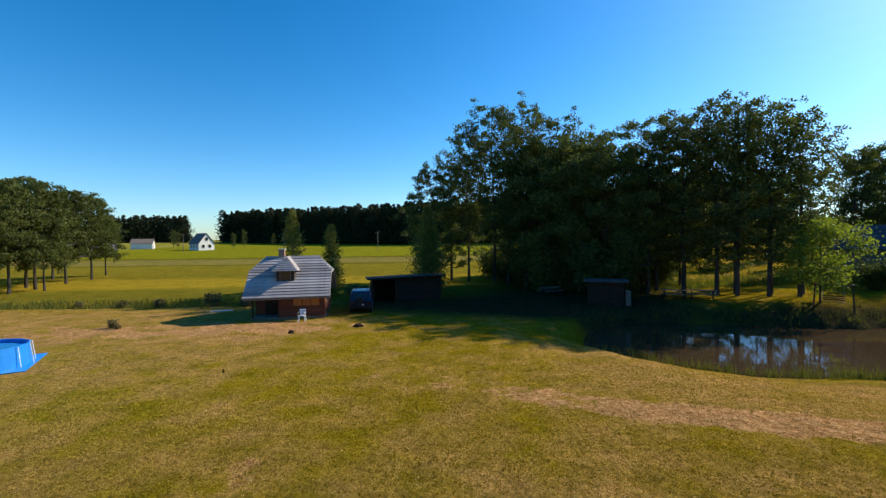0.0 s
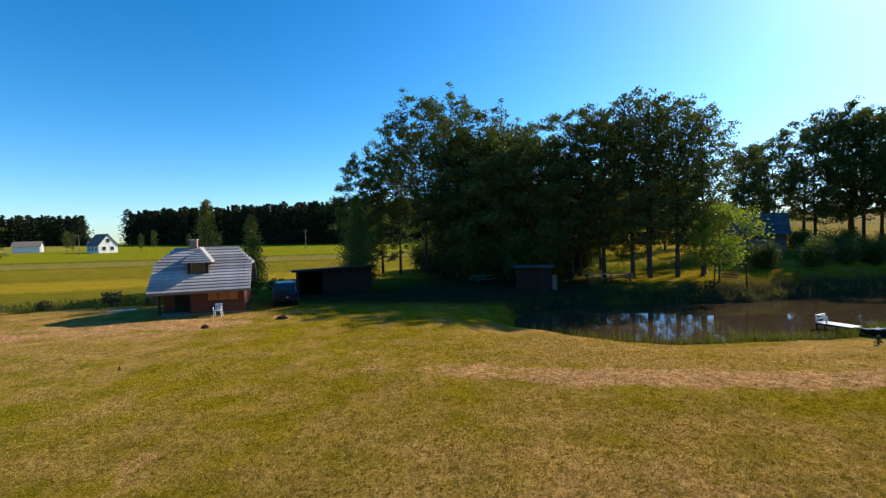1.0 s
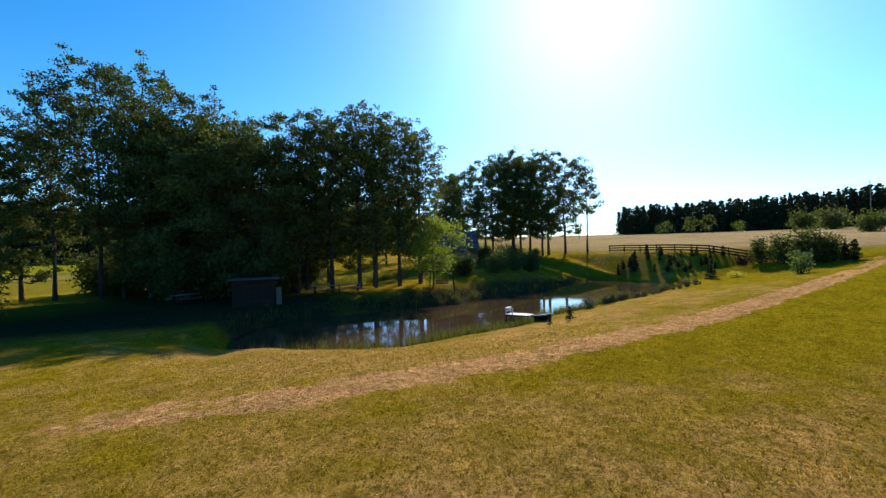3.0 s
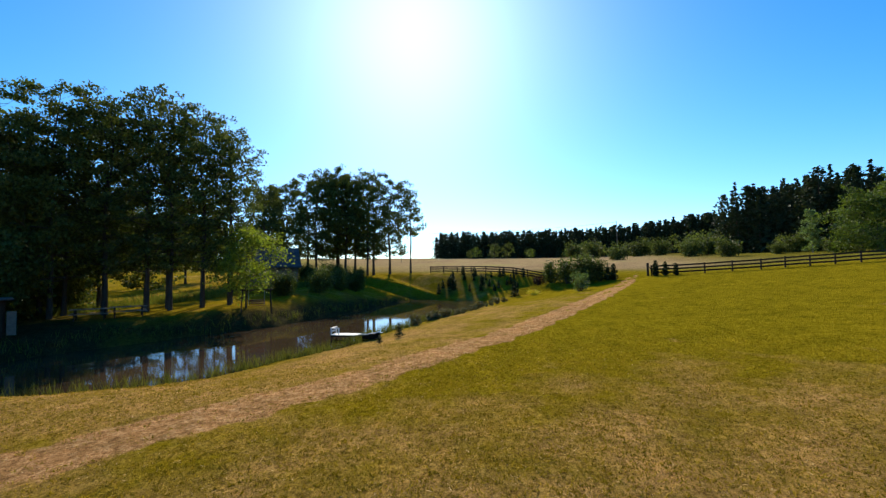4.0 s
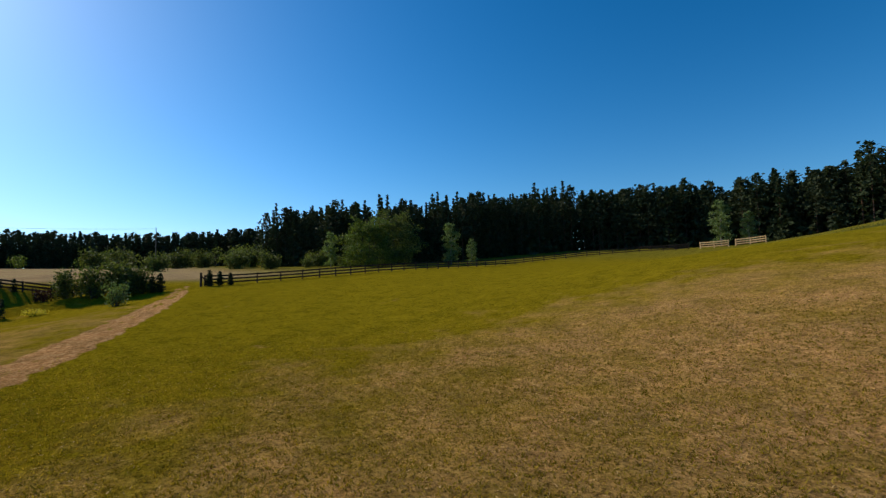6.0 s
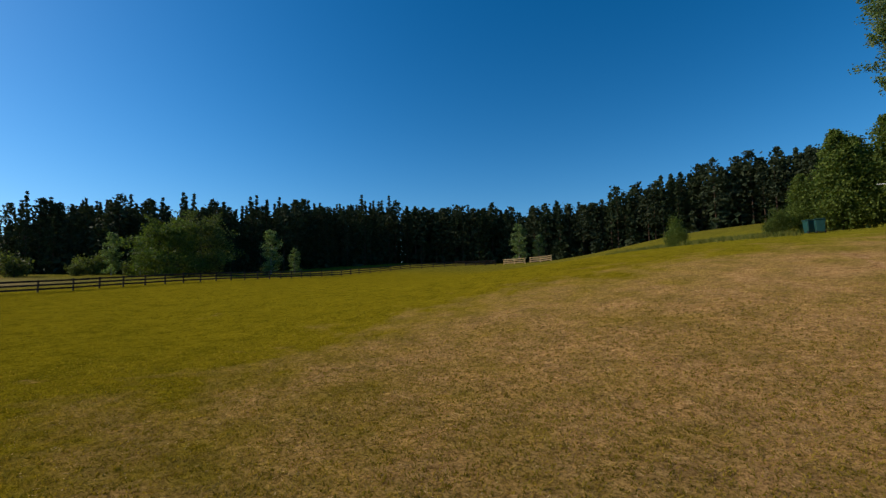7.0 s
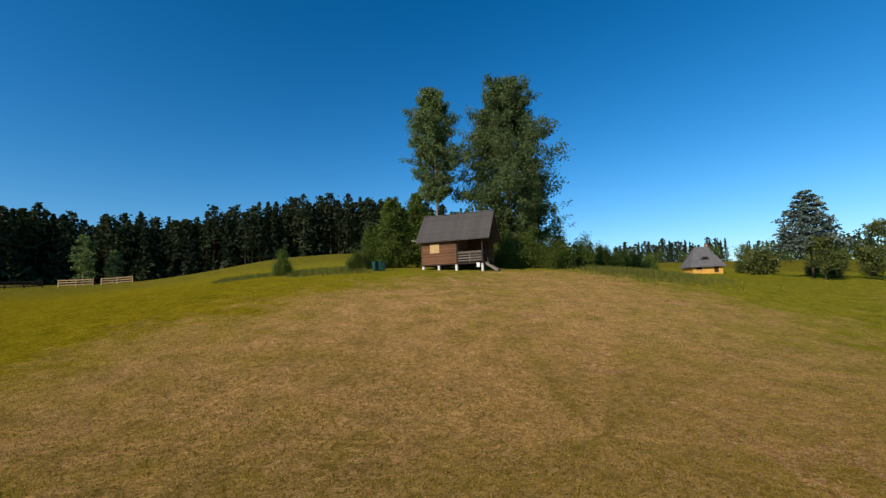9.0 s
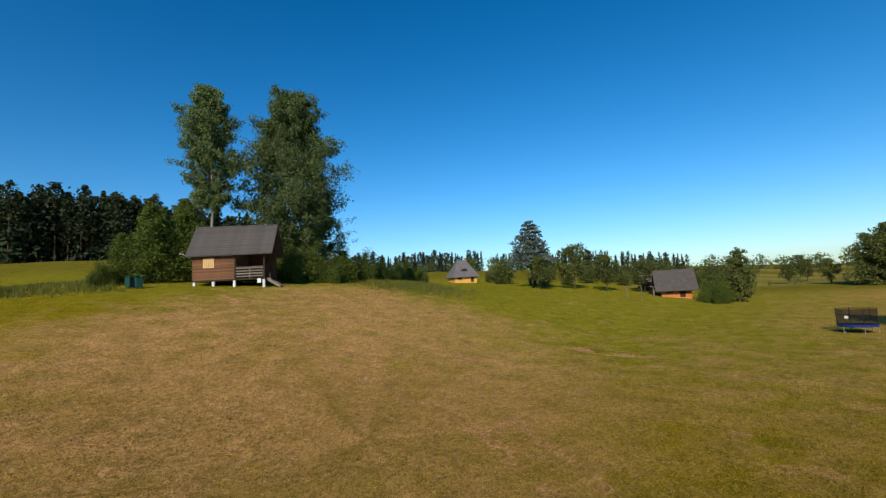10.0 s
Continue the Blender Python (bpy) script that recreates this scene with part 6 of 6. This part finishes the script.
def window(h, x, z, w, ht, y, frame_m=None, sideways=False):
    m = pose(0, 0, 0, 0, 0, 90 if sideways else 0)
    g = part("window", one_box(x - w / 2, y - 0.03, z, x + w / 2, y - 0.004, z + ht, 0, m), M_GLASS, h)
    for a, b_ in ((x - w / 2 - 0.07, x - w / 2), (x + w / 2, x + w / 2 + 0.07)):
        part("frame", one_box(a, y - 0.06, z - 0.06, b_, y - 0.004, z + ht + 0.06, 0, m), frame_m or M_WHITE, g)
    part("sill", one_box(x - w / 2 - 0.1, y - 0.1, z - 0.13, x + w / 2 + 0.1, y - 0.004, z - 0.065, 0, m), frame_m or M_WHITE, g)


yh = house("yellow_house", -73.5, -57.5, 150, 5.6, 5.4, 2.0, 5.5, M_YELLOWWALL, M_SLATE, "small yellow house with a steep grey hipped roof", hip=2.2, overhang=0.6)
part("chimney", one_box(1.0, 0.2, 4.2, 1.5, 0.7, 6.1, 0.02), M_BRICK, yh)
bm = bmesh.new()
prism(bm, [(-0.9 + 1.8 * k / 8, 0.5 * math.sin(math.pi * k / 8)) for k in range(9)], 1.2, pose(-0.2, -2.45, 2.9))
ed = part("eyebrow_dormer", bm, M_SLATE, yh, "low curved eyebrow dormer")
part("window", one_box(-0.7, -2.49, 2.93, 0.3, -2.46, 3.2), M_GLASS, ed)
window(yh, -1.6, 0.7, 0.9, 0.95, -2.7, M_GREYWOOD)
part("door", one_box(1.2, -2.75, 0, 2.0, -2.704, 1.9, 0.01), M_DARKWOOD, yh)
oh = house("orange_house", -71.0, -9.0, 112, 4.4, 4.4, 2.1, 4.5, M_ORANGE, M_FELT, "orange wooden house with grey pitched roof and porch", overhang=0.95)
for k in range(3):
    part("porch_post", one_box(-3.4, -1.9 + k * 1.8, -0.3, -3.22, -1.72 + k * 1.8, 1.75, 0.01), M_GREYWOOD, oh)
part("porch_roof", one_box(-3.7, -2.4, 1.77, -2.85, 2.4, 1.87, 0.02), M_SLATE, oh)
window(oh, -0.9, 0.8, 0.9, 0.9, -2.2, M_DARKWOOD)
part("door", one_box(0.5, -2.25, 0, 1.3, -2.204, 1.9, 0.01), M_DARKWOOD, oh)
house("lean_to", -78, -14.5, 100, 4.5, 4.0, 1.9, 3.0, M_DARKWOOD, M_BRICK, "low brown outbuilding with reddish roof")
gf = thing("goal_frame", pose(-59.5, -11.6, on_land(-59.5, -11.6), 0, 0, 80), "plain wooden goal frame on the lawn", "frame")
for x in (-1.2, 1.2):
    part("post", one_rod((x, 0, -0.2), (x, 0, 1.9), 0.05, 6), M_GREYWOOD, gf)
part("crossbar", one_rod((-1.2, 0, 1.9), (1.2, 0, 1.9), 0.045, 6), M_GREYWOOD, gf)
wh_ = house("white_house", -98, 183, -38, 8.5, 6.2, 3.0, 7.0, M_WHITE, M_SLATE, "white two-storey house with a steep grey roof")
for z in (1.0, 3.9):
    for y in ((-1.3, 1.3) if z < 3 else (0,)):
        window(wh_, y, z, 0.9, 1.2, -4.32, M_GREYWOOD, True)
for x in (-2.5, 0, 2.5):
    window(wh_, x, 1.0, 0.9, 1.2, -3.1, M_GREYWOOD)
house("grey_barn", -108, 138, 35, 12, 6, 2.4, 4.8, M_GREYWOOD, M_SLATE, "long low grey barn with a pale roof")
house("white_barn", -131, 196, 20, 8, 5, 2.6, 4.4, M_WHITE, M_GREYWOOD, "small white farm building among trees")
copies(first[2], [(-120, 200, 0, 0.5), (-112, 190, 60, 0.45), (-88, 190, 60, 0.42), (-90, 205, 100, 0.5), (-80, 215, 10, 0.4), (-138, 190, 10, 0.5), (-70, 225, 10, 0.4)], "small round tree by the white farmhouse")


def pole_line(spots, height, label):
    for x, y in spots:
        p_ = thing("utility_pole", pose(x, y, on_land(x, y)), label, "pole", "utility poles")
        part("shaft", one_rod((0, 0, -0.5), (0, 0, height), 0.13, 8, 0.09), M_GREYWOOD, p_)
        part("crossarm", one_box(-0.8, -0.05, height - 0.55, 0.8, 0.05, height - 0.43, 0.01), M_GREYWOOD, p_)
        for k in (-0.7, 0, 0.7):
            part("insulator", one_rod((k, 0, height - 0.43), (k, 0, height - 0.25), 0.04, 6), M_WHITE, p_)


pole_line(((-22, 165), (-60, 172), (-97, 168)), 7.0, "grey wooden utility pole in the fields")
pole_line(((158, 4), (172, 92)), 13.0, "tall grey utility pole before the eastern wood")
cv = Soup()
A, B = Vector((158, 4, on_land(158, 4, 12.6))), Vector((172, 92, on_land(172, 92, 12.6)))
cv.tube([A + (B - A) * (i / 12) - Vector((0, 0, 5.0 * (i / 12) * (1 - i / 12))) for i in range(13)], [0.035] * 13, 4)
tagged(part("power_line", cv.mesh("power_line", M_STEEL), None), "thin power line between the eastern utility poles", "cable")

# ---- trampoline ----
tp = thing("trampoline", pose(-34.0, 12.5, on_land(-34.0, 12.5)) @ Matrix.Scale(0.74, 4), "round trampoline with blue pad and black safety net", "trampoline")
TR = 1.5
bm = bmesh.new()
bmesh.ops.create_circle(bm, cap_ends=True, segments=32, radius=TR - 0.3, matrix=pose(0, 0, 0.76))
part("mat", bm, M_BLACK, tp)
bm = bmesh.new()
bmesh.ops.create_cone(bm, cap_ends=False, segments=32, radius1=TR, radius2=TR - 0.32, depth=0.03, matrix=pose(0, 0, 0.80))
bmesh.ops.solidify(bm, geom=bm.faces[:], thickness=0.03)
part("pad", bm, M_TRAMP, tp, "dark blue edge pad")
bm = bmesh.new()
bmesh.ops.create_cone(bm, cap_ends=False, segments=32, radius1=TR, radius2=TR, depth=0.2, matrix=pose(0, 0, 0.7))
bmesh.ops.solidify(bm, geom=bm.faces[:], thickness=0.02)
part("skirt", bm, M_TRAMP, tp)
bm = bmesh.new()
bmesh.ops.create_cone(bm, cap_ends=False, segments=32, radius1=TR - 0.04, radius2=TR - 0.04, depth=1.45, matrix=pose(0, 0, 1.56))
part("safety_net", bm, M_NET, tp, "black mesh safety net")
for k in range(6):
    a = 2 * math.pi * (k + 0.3) / 6
    cx, cy = math.cos(a) * TR, math.sin(a) * TR
    part("net_pole", one_rod((cx, cy, 0.6), (cx, cy, 2.35), 0.035, 8), M_BLACK, tp)
    part("leg", one_rod((cx, cy, 0), (cx, cy, 0.62), 0.03, 8), M_STEEL, tp)
part("label_patch", one_box(-0.14, -0.02, -0.12, 0.14, 0.02, 0.12, 0.0, pose(1.3, -0.72, 1.55, 0, 0, 62)), M_WHITE, tp, "small white label on the net")
part("leg_ring", one_rod((-1.2, -0.9, 0.04), (1.2, -0.9, 0.04), 0.03, 6), M_STEEL, tp)
